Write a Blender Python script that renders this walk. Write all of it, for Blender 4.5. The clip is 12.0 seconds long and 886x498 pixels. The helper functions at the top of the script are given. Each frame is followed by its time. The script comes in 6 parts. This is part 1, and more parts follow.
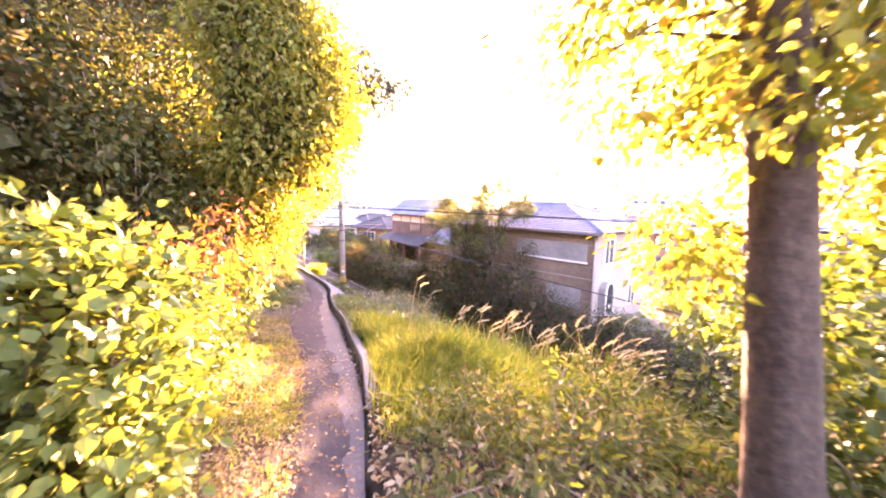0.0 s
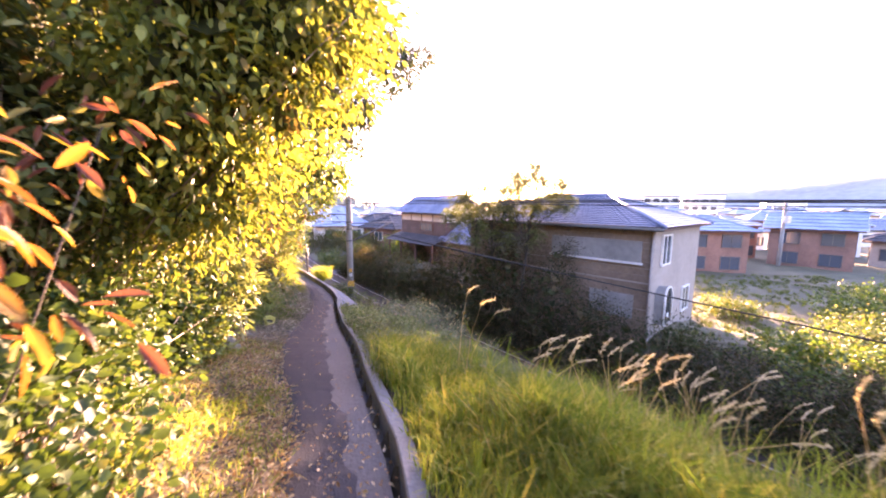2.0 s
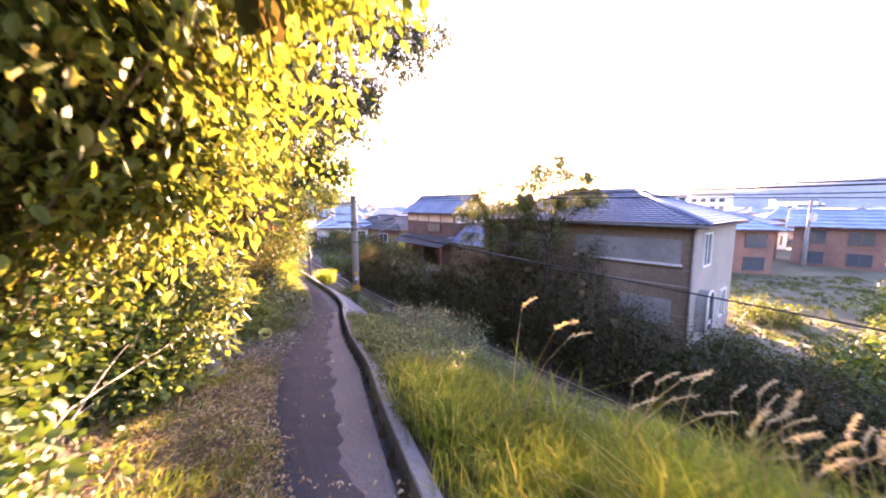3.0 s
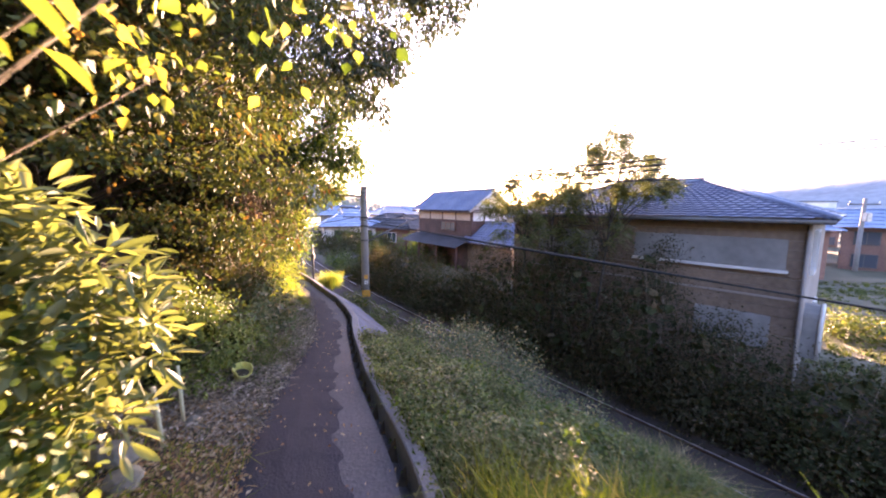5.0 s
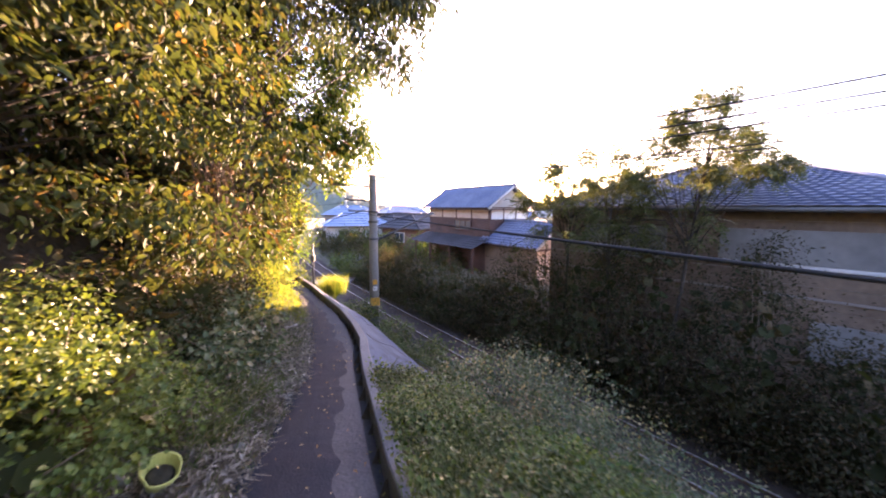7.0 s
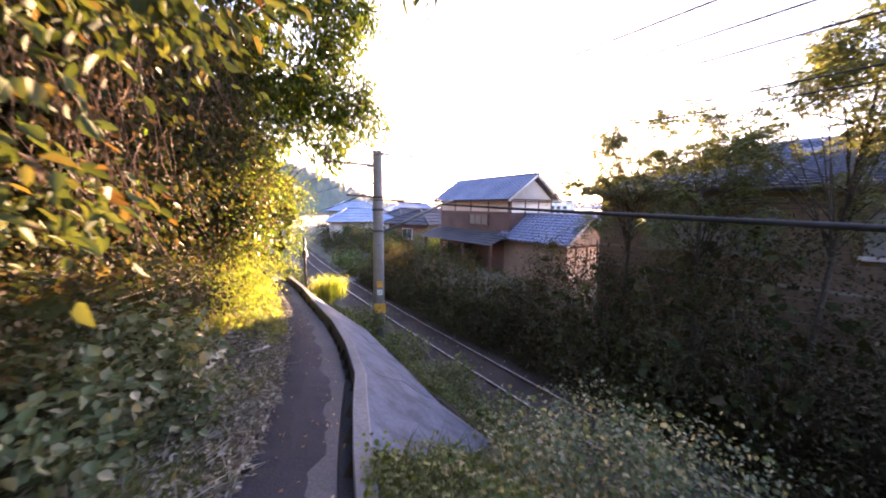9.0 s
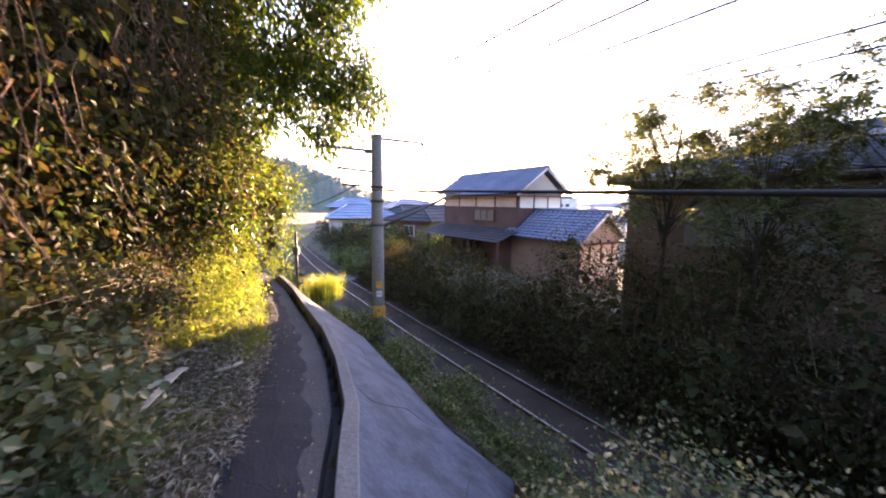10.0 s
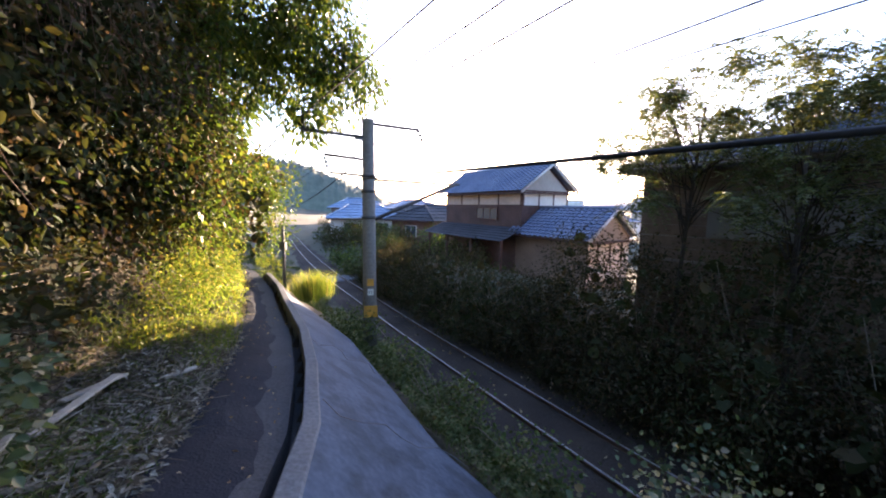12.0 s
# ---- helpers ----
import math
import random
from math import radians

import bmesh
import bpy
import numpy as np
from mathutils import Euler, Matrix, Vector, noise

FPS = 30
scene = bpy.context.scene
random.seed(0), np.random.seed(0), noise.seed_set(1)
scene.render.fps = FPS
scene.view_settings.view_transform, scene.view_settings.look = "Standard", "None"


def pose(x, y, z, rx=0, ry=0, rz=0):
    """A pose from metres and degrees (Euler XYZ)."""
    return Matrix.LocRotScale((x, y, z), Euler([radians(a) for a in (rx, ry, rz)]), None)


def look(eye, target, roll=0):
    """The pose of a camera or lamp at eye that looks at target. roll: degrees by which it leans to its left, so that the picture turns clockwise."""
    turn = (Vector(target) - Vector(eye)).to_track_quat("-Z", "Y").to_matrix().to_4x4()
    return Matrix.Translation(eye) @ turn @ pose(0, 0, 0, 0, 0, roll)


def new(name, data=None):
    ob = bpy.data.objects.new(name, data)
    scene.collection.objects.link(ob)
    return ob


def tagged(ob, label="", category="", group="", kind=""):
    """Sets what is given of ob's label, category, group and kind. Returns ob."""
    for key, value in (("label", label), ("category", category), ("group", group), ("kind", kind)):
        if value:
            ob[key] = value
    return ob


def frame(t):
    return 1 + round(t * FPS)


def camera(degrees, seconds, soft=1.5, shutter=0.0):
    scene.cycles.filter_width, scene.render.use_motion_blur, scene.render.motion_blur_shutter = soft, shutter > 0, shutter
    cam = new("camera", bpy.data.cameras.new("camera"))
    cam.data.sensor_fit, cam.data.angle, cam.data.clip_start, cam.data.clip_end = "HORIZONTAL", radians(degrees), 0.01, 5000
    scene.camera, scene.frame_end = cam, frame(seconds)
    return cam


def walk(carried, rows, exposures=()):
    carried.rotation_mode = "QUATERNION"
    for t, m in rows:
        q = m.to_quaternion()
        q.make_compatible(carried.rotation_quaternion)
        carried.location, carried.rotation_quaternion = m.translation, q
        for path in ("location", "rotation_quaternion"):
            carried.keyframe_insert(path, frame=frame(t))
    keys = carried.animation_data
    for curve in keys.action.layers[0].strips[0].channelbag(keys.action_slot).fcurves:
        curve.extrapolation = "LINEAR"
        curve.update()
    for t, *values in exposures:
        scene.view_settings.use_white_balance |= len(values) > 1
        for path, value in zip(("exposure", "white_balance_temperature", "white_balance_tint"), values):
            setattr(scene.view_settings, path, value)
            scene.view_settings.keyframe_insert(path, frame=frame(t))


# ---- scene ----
cam = camera(103.0, 12.0, soft=2.0, shutter=0.5)
PATH = [
    (0, (0.007, -0.018, 1.369), (0.028, 1.806, 1.132), 1.0),
    (0.5, (-0.166, 0.481, 1.264), (-0.144, 2.306, 1.031), 1.1),
    (1, (-0.331, 1.063, 1.143), (-0.317, 2.889, 0.915), 0.7),
    (1.5, (-0.461, 1.59, 1.064), (-0.447, 3.416, 0.841), 0.8),
    (2, (-0.673, 2.101, 1.037), (-0.679, 3.926, 0.805), 0.4),
    (2.5, (-0.86, 2.634, 0.968), (-0.871, 4.46, 0.742), 0.1),
    (3, (-1.064, 3.21, 0.876), (-1.087, 5.036, 0.653), 0.0),
    (4.8, (-1.784, 5.19, 0.577), (-1.828, 7.017, 0.367), 0.2),
    (5, (-1.845, 5.387, 0.584), (-1.891, 7.213, 0.364), 0.3),
    (5.5, (-1.996, 5.884, 0.538), (-2.045, 7.71, 0.317), 0.2),
    (6, (-2.188, 6.482, 0.42), (-2.245, 8.308, 0.206), 0.4),
    (6.5, (-2.33, 6.992, 0.356), (-2.397, 8.818, 0.143), 0.5),
    (7, (-2.528, 7.527, 0.277), (-2.597, 9.353, 0.066), 0.4),
    (8.8, (-2.988, 9.552, -0.039), (-3.084, 11.376, -0.261), 0.4),
    (9, (-3.009, 9.772, -0.089), (-3.111, 11.596, -0.308), 0.6),
    (9.5, (-3.128, 10.291, -0.2), (-3.229, 12.114, -0.422), 0.6),
    (10, (-3.205, 10.77, -0.247), (-3.313, 12.592, -0.477), 0.7),
    (10.5, (-3.246, 11.077, -0.298), (-3.355, 12.9, -0.524), 0.9),
    (11, (-3.172, 11.267, -0.335), (-3.295, 13.088, -0.563), 0.9),
    (11.5, (-3.093, 11.382, -0.41), (-3.228, 13.204, -0.634), 0.8),
    (12, (-3.062, 11.43, -0.501), (-3.195, 13.252, -0.718), 0.8),
]
EXPOSURES = [(0, 5.65, 9900, 75), (1, 4.95, 8500, 67), (2.5, 4.5, 7950, 60), (5.0, 4.0, 7500, 53), (7.0, 3.95, 7550, 52), (9.5, 4.0, 7800, 50), (10.5, 3.3, 7050, 39), (12, 3.15, 6600, 33)]
walk(cam, [(t, look(eye, target, roll)) for t, eye, target, roll in PATH], EXPOSURES)

# ---- light ----
SUN_AZ, SUN_EL = radians(7.0), radians(6.1)
world = bpy.data.worlds.new("sky")
scene.world = world
world.use_nodes = True
_nt = world.node_tree
_sky = _nt.nodes.new("ShaderNodeTexSky")
_sky.sky_type = "NISHITA"
_sky.sun_disc = False
_sky.sun_elevation, _sky.sun_rotation = SUN_EL, SUN_AZ
_sky.dust_density, _sky.ozone_density = 1.4, 3.0
_bg = _nt.nodes["Background"]
_bg.inputs["Strength"].default_value = 0.15
_nt.links.new(_sky.outputs["Color"], _bg.inputs["Color"])
sun_data = bpy.data.lights.new("sun", "SUN")
sun_data.energy, sun_data.angle, sun_data.color = 5.0, radians(0.6), (1.0, 0.83, 0.55)
sun_ob = new("sun", sun_data)
sun_ob.matrix_world = look((math.sin(SUN_AZ) * math.cos(SUN_EL) * 50, math.cos(SUN_AZ) * math.cos(SUN_EL) * 50, math.sin(SUN_EL) * 50), (0, 0, 0))


# ---- materials ----
def mat(name, rough=0.8, metal=0.0):
    m = bpy.data.materials.new(name)
    m.use_nodes = True
    b = m.node_tree.nodes["Principled BSDF"]
    b.inputs["Roughness"].default_value = rough
    b.inputs["Metallic"].default_value = metal
    return m, m.node_tree, b


def ramp(nt, fac, stops):
    r = nt.nodes.new("ShaderNodeValToRGB")
    e = r.color_ramp.elements
    while len(e) < len(stops):
        e.new(0.5)
    for i, (p, c) in enumerate(stops):
        e[i].position, e[i].color = p, (*c, 1)
    nt.links.new(fac, r.inputs["Fac"])
    return r.outputs["Color"]


def tex_noise(nt, scale, detail=6, coord="Object"):
    c = nt.nodes.new("ShaderNodeTexCoord")
    n = nt.nodes.new("ShaderNodeTexNoise")
    n.inputs["Scale"].default_value, n.inputs["Detail"].default_value = scale, detail
    nt.links.new(c.outputs[coord], n.inputs["Vector"])
    return n.outputs["Fac"]


def mixc(nt, fac, a, b, mode="MIX"):
    n = nt.nodes.new("ShaderNodeMix")
    n.data_type, n.blend_type = "RGBA", mode
    for sock, v in ((n.inputs[0], fac), (n.inputs[6], a), (n.inputs[7], b)):
        if isinstance(v, (int, float)):
            sock.default_value = v
        elif isinstance(v, tuple):
            sock.default_value = (*v, 1)
        else:
            nt.links.new(v, sock)
    return n.outputs[2]


def bump(nt, b, fac, strength, dist=0.02):
    n = nt.nodes.new("ShaderNodeBump")
    n.inputs["Strength"].default_value, n.inputs["Distance"].default_value = strength, dist
    nt.links.new(fac, n.inputs["Height"])
    nt.links.new(n.outputs["Normal"], b.inputs["Normal"])


def grainy(name, lo, hi, scale, rough=0.85, big=0.6, tint=None, bumpy=0.4, bscale=None, metal=0.0):
    """Two scales of noise between two colours, with relief."""
    m, nt, b = mat(name, rough, metal)
    fine = ramp(nt, tex_noise(nt, scale), [(0.3, lo), (0.7, hi)])
    patch = ramp(nt, tex_noise(nt, big), [(0.35, tuple(0.6 * v for v in lo)), (0.65, tint or hi)])
    nt.links.new(mixc(nt, 0.45, fine, patch), b.inputs["Base Color"])
    bump(nt, b, tex_noise(nt, bscale or scale), bumpy)
    return m


def leafy(name, stops, trans=0.45, rough=0.45):
    """Leaf colours vary leaf by leaf; light shines through."""
    m, nt, b = mat(name, rough)
    b.inputs["Specular IOR Level"].default_value = 0.22
    g = nt.nodes.new("ShaderNodeNewGeometry")
    col = ramp(nt, g.outputs["Random Per Island"], stops)
    var = ramp(nt, tex_noise(nt, 1.3, 3), [(0.3, (0.55, 0.55, 0.55)), (0.7, (1.15, 1.15, 1.15))])
    col = mixc(nt, 0.8, col, var, "MULTIPLY")
    nt.links.new(col, b.inputs["Base Color"])
    t = nt.nodes.new("ShaderNodeBsdfTranslucent")
    warm = mixc(nt, 1.0, col, (1.5, 1.4, 0.65), "MULTIPLY")
    nt.links.new(warm, t.inputs["Color"])
    mx = nt.nodes.new("ShaderNodeMixShader")
    mx.inputs[0].default_value = trans
    nt.links.new(b.outputs[0], mx.inputs[1])
    nt.links.new(t.outputs[0], mx.inputs[2])
    nt.links.new(mx.outputs[0], nt.nodes["Material Output"].inputs["Surface"])
    return m


M = dict(
    soil=grainy("soil", (0.035, 0.027, 0.018), (0.095, 0.072, 0.048), 14, 0.95, 0.5, (0.07, 0.062, 0.035), 0.8),
    asphalt=grainy("asphalt", (0.014, 0.017, 0.025), (0.034, 0.040, 0.054), 60, 0.94, 0.9, (0.026, 0.030, 0.039), 0.6),
    screed=grainy("gutter_concrete", (0.05, 0.054, 0.062), (0.105, 0.11, 0.122), 35, 0.9, 1.1, (0.075, 0.077, 0.08), 0.5),
    kerb=grainy("kerb_concrete", (0.125, 0.132, 0.142), (0.235, 0.245, 0.26), 30, 0.88, 1.4, (0.155, 0.155, 0.15), 0.4),
    apron=grainy("apron_concrete", (0.052, 0.076, 0.112), (0.098, 0.136, 0.19), 18, 0.85, 0.8, (0.07, 0.096, 0.132), 0.3),
    moss=grainy("weathered_concrete", (0.09, 0.09, 0.075), (0.2, 0.19, 0.16), 12, 0.9, 1.1, (0.08, 0.09, 0.05), 0.5),
    bed=grainy("track_bed", (0.028, 0.022, 0.018), (0.095, 0.072, 0.058), 45, 0.95, 0.7, (0.085, 0.06, 0.045), 0.9),
    rust=grainy("rusty_rail", (0.07, 0.04, 0.025), (0.16, 0.09, 0.055), 40, 0.75, 3, None, 0.3, metal=0.3),
    steel=grainy("polished_rail", (0.28, 0.26, 0.245), (0.46, 0.44, 0.42), 80, 0.58, 4, None, 0.05, metal=1.0),
    pole=grainy("pole_concrete", (0.16, 0.15, 0.14), (0.30, 0.285, 0.265), 20, 0.85, 1.2, (0.2, 0.18, 0.16), 0.3),
    iron=grainy("painted_iron", (0.06, 0.06, 0.06), (0.13, 0.125, 0.12), 30, 0.6, 2, None, 0.2, metal=0.4),
    galv=grainy("galvanised_steel", (0.35, 0.36, 0.37), (0.52, 0.53, 0.54), 30, 0.4, 3, None, 0.1, metal=0.8),
    wire=grainy("wire_sheath", (0.015, 0.015, 0.015), (0.04, 0.04, 0.04), 30, 0.9, 2, None, 0.1),
    white=grainy("white_plate", (0.62, 0.62, 0.6), (0.8, 0.8, 0.78), 20, 0.6, 2, None, 0.05),
    orange=grainy("orange_plate", (0.55, 0.24, 0.03), (0.75, 0.36, 0.05), 15, 0.6, 3, None, 0.1),
    bark=grainy("bark", (0.03, 0.021, 0.015), (0.095, 0.066, 0.048), 22, 0.95, 2.2, (0.06, 0.05, 0.034), 1.0, 16),
    twig=grainy("twig_bark", (0.14, 0.105, 0.075), (0.30, 0.24, 0.17), 25, 0.9, 2, None, 0.5),
    vine=grainy("dry_vine", (0.085, 0.048, 0.03), (0.21, 0.13, 0.08), 12, 0.9, 1, (0.17, 0.09, 0.052), 0.4),
    bamboo=grainy("weathered_stake", (0.42, 0.40, 0.24), (0.62, 0.6, 0.4), 18, 0.6, 3, None, 0.2),
    tile=grainy("roof_tile_blue_grey", (0.09, 0.125, 0.20), (0.19, 0.25, 0.36), 9, 0.36, 0.8, (0.19, 0.21, 0.25), 0.2),
    tile_dark=grainy("roof_tile_dark", (0.025, 0.026, 0.030), (0.06, 0.06, 0.068), 9, 0.9, 0.8, None, 0.2),
    tile_blue=grainy("roof_sheet_blue", (0.10, 0.17, 0.27), (0.19, 0.29, 0.41), 5, 0.45, 0.6, None, 0.15),
    tan=grainy("tan_render", (0.27, 0.225, 0.195), (0.36, 0.305, 0.265), 8, 0.85, 0.6, (0.31, 0.26, 0.225), 0.15),
    siding=grainy("brown_siding", (0.15, 0.098, 0.066), (0.26, 0.175, 0.12), 10, 0.75, 0.7, None, 0.2),
    brick=grainy("red_brown_wall", (0.14, 0.072, 0.055), (0.24, 0.125, 0.09), 9, 0.85, 0.7, None, 0.2),
    plaster=grainy("white_plaster", (0.62, 0.60, 0.56), (0.78, 0.76, 0.72), 7, 0.85, 0.6, (0.66, 0.63, 0.58), 0.1),
    peach=grainy("peach_plaster", (0.52, 0.38, 0.29), (0.66, 0.50, 0.39), 7, 0.85, 0.6, None, 0.1),
    grey_panel=grainy("grey_shutter", (0.19, 0.18, 0.165), (0.27, 0.26, 0.24), 6, 0.6, 1, None, 0.05),
    timber=grainy("dark_timber", (0.055, 0.024, 0.018), (0.125, 0.058, 0.043), 14, 0.7, 1.5, None, 0.3),
    pale_wood=grainy("pale_split_wood", (0.26, 0.23, 0.19), (0.46, 0.42, 0.35), 16, 0.85, 2, None, 0.4),
    pot=grainy("yellow_plastic", (0.50, 0.46, 0.10), (0.66, 0.62, 0.2), 9, 0.5, 3, None, 0.05),
    litter=leafy("fallen_leaves", [(0.0, (0.14, 0.075, 0.04)), (0.35, (0.24, 0.145, 0.075)), (0.7, (0.32, 0.24, 0.14)), (1.0, (0.42, 0.36, 0.27))], 0.25, 0.7),
    # far forest green is paled to blue-grey to paint the haze of distance
    hill=grainy("haze_tinted_forest", (0.16, 0.19, 0.21), (0.27, 0.30, 0.32), 0.06, 1.0, 0.012, (0.22, 0.25, 0.27), 0.0),
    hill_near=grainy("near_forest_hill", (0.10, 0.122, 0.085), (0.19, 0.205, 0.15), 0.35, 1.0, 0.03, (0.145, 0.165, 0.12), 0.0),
    field=grainy("field", (0.045, 0.05, 0.022), (0.11, 0.10, 0.052), 1.2, 0.95, 0.12, (0.12, 0.105, 0.065), 0.5),
)
for _dull in ("asphalt", "screed", "kerb", "apron", "bed", "soil"):
    M[_dull].node_tree.nodes["Principled BSDF"].inputs["Specular IOR Level"].default_value = 0.15
_nta = M["apron"].node_tree
_ba = _nta.nodes["Principled BSDF"]
_stain = ramp(_nta, tex_noise(_nta, 2.6, 9), [(0.40, (0.62, 0.61, 0.57)), (0.52, (1.0, 1.0, 1.0)), (0.68, (1.12, 1.12, 1.12))])
_nta.links.new(mixc(_nta, 0.8, _ba.inputs["Base Color"].links[0].from_socket, _stain, "MULTIPLY"), _ba.inputs["Base Color"])
_m, _nt2, _b = mat("window_glass", 0.08)
_b.inputs["Base Color"].default_value = (0.05, 0.065, 0.08, 1)
_b.inputs["Specular IOR Level"].default_value = 0.8
M["glass"] = _m
M["yellow_leaf"] = leafy("hedge_leaves", [(0, (0.07, 0.10, 0.025)), (0.4, (0.14, 0.17, 0.035)), (0.8, (0.22, 0.235, 0.05)), (1, (0.25, 0.2, 0.075))], 0.32, 0.65)
M["green_leaf"] = leafy("green_leaves", [(0, (0.035, 0.07, 0.015)), (0.5, (0.07, 0.12, 0.025)), (0.85, (0.12, 0.17, 0.03)), (1, (0.2, 0.2, 0.05))], 0.36)
M["bright_leaf"] = leafy("bright_shrub_leaves", [(0, (0.06, 0.10, 0.025)), (0.5, (0.105, 0.155, 0.035)), (1, (0.17, 0.2, 0.055))], 0.24, 0.5)
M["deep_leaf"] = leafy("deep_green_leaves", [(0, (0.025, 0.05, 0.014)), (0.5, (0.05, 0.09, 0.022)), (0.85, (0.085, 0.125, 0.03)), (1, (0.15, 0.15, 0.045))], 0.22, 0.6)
M["pale_leaf"] = leafy("pale_shrub_leaves", [(0, (0.085, 0.115, 0.045)), (0.5, (0.14, 0.175, 0.075)), (1, (0.22, 0.235, 0.12))], 0.3, 0.5)
M["bough_leaf"] = leafy("olive_bough_leaves", [(0, (0.04, 0.06, 0.02)), (0.5, (0.066, 0.088, 0.026)), (0.9, (0.10, 0.11, 0.034)), (1, (0.14, 0.10, 0.042))], 0.2, 0.75)
M["bramble"] = leafy("bramble_leaves", [(0, (0.022, 0.025, 0.011)), (0.45, (0.045, 0.045, 0.019)), (0.8, (0.08, 0.06, 0.032)), (1, (0.14, 0.10, 0.06))], 0.2, 0.9)
M["chips"] = leafy("grey_leaf_litter", [(0, (0.08, 0.065, 0.05)), (0.4, (0.17, 0.145, 0.115)), (0.8, (0.27, 0.24, 0.195)), (1, (0.42, 0.39, 0.33))], 0.15, 0.85)
M["withered"] = leafy("withered_leaves", [(0, (0.05, 0.03, 0.02)), (0.7, (0.12, 0.075, 0.05)), (1, (0.22, 0.15, 0.10))], 0.15, 0.85)
# leaf green darkened so that the colour itself carries the shade of the foliage
M["dark_leaf"] = leafy("shade_toned_leaves", [(0, (0.026, 0.036, 0.013)), (0.5, (0.05, 0.06, 0.02)), (0.8, (0.075, 0.062, 0.028)), (1, (0.13, 0.085, 0.045))], 0.22, 0.8)
M["cool_leaf"] = leafy("ivy_leaves", [(0, (0.05, 0.085, 0.04)), (0.5, (0.10, 0.14, 0.07)), (0.8, (0.17, 0.19, 0.11)), (1, (0.28, 0.24, 0.16))], 0.3, 0.4)
M["autumn_leaf"] = leafy("autumn_leaves", [(0, (0.08, 0.035, 0.032)), (0.35, (0.14, 0.042, 0.032)), (0.6, (0.2, 0.08, 0.028)), (0.8, (0.24, 0.16, 0.035)), (1, (0.12, 0.13, 0.04))], 0.3, 0.7)
M["maple_yellow"] = leafy("yellowing_tree_leaves", [(0, (0.10, 0.15, 0.035)), (0.55, (0.19, 0.22, 0.055)), (0.85, (0.26, 0.24, 0.06)), (1, (0.34, 0.2, 0.06))], 0.45, 0.6)
M["feather"] = leafy("feathery_leaves", [(0, (0.07, 0.095, 0.035)), (0.6, (0.11, 0.135, 0.055)), (1, (0.18, 0.18, 0.08))], 0.3)
M["conifer"] = leafy("conifer_sprays", [(0, (0.025, 0.04, 0.022)), (0.6, (0.05, 0.07, 0.04)), (1, (0.09, 0.10, 0.06))], 0.25)
M["grass"] = leafy("tall_grass", [(0, (0.075, 0.13, 0.025)), (0.55, (0.14, 0.195, 0.035)), (0.85, (0.23, 0.25, 0.055)), (1, (0.38, 0.31, 0.12))], 0.55, 0.5)
M["russet"] = leafy("russet_leaves", [(0, (0.075, 0.04, 0.016)), (0.5, (0.135, 0.075, 0.024)), (1, (0.2, 0.125, 0.036))], 0.3, 0.7)
M["weed"] = leafy("weeds", [(0, (0.045, 0.075, 0.02)), (0.6, (0.085, 0.12, 0.03)), (0.9, (0.14, 0.145, 0.055)), (1, (0.24, 0.20, 0.11))], 0.3, 0.6)
M["straw"] = leafy("dry_grass", [(0, (0.24, 0.18, 0.09)), (0.5, (0.38, 0.29, 0.16)), (1, (0.52, 0.43, 0.28))], 0.4, 0.6)
M["plume"] = leafy("plume_heads", [(0, (0.40, 0.34, 0.28)), (1, (0.62, 0.55, 0.47))], 0.4, 0.8)

# ---- the plan ----
PATH_Y = [-40, -5.55, 0.0, 5.37, 10.37, 13.88, 16.64, 20.3, 27.7, 60]
PATH_Z = [5.0, 0.75, -0.18, -1.02, -1.86, -2.31, -2.42, -2.46, -2.5, -2.6]
LEFT_Y = [-40, -6, 0, 2.1, 3.1, 4.8, 5.8, 6.6, 8.1, 9, 10.3, 12.3, 13.2, 14.6, 16, 17.2, 19.8, 23, 30]
LEFT_X = [8, 0.9, -0.5, -1.05, -1.38, -2.0, -2.5, -2.95, -3.65, -3.95, -4.28, -4.74, -5.06, -5.65, -6.35, -7.1, -8.75, -11.3, -17]
KERB_Y = [-40, -6, 0, 2.0, 3.4, 4.7, 5.5, 6.7, 8.0, 8.9, 10.1, 12.3, 13.2, 13.98, 15.1, 16.27, 17.6, 19.1, 20, 23, 30]
KERB_X = [10, 2.2, 0.2, -0.42, -0.72, -1.05, -1.34, -1.77, -2.19, -2.56, -3.06, -3.85, -4.14, -4.36, -4.87, -5.52, -6.45, -7.45, -8.15, -10.6, -16.3]
RAIL_Z = -4.2
TRACK = np.array([(60.1, -61.2), (20.1, -10.0), (8.1, 5.27), (-0.84, 16.49), (-4.72, 21.65), (-6.6, 24.27), (-10.3, 29.4), (-13.3, 34.0), (-17.3, 40.5), (-25.6, 54.5), (-34, 69), (-46, 92), (-60, 125)])


def path_z(y):
    return np.interp(y, PATH_Y, PATH_Z)


def left_x(y):
    return np.interp(y, LEFT_Y, LEFT_X)


def kerb_x(y):
    return np.interp(y, KERB_Y, KERB_X)


def track_side(x, y):
    """Signed distance from the middle of the track; positive on the houses' side."""
    best, sign = np.full(np.shape(x), 1e9), np.ones(np.shape(x))
    for a, b in zip(TRACK[:-1], TRACK[1:]):
        d = b - a
        k = np.clip(((x - a[0]) * d[0] + (y - a[1]) * d[1]) / (d @ d), 0, 1)
        ex, ey = x - a[0] - k * d[0], y - a[1] - k * d[1]
        r = np.hypot(ex, ey)
        near = r < best
        best = np.where(near, r, best)
        sign = np.where(near, np.sign(d[1] * ex - d[0] * ey), sign)
    return best * sign


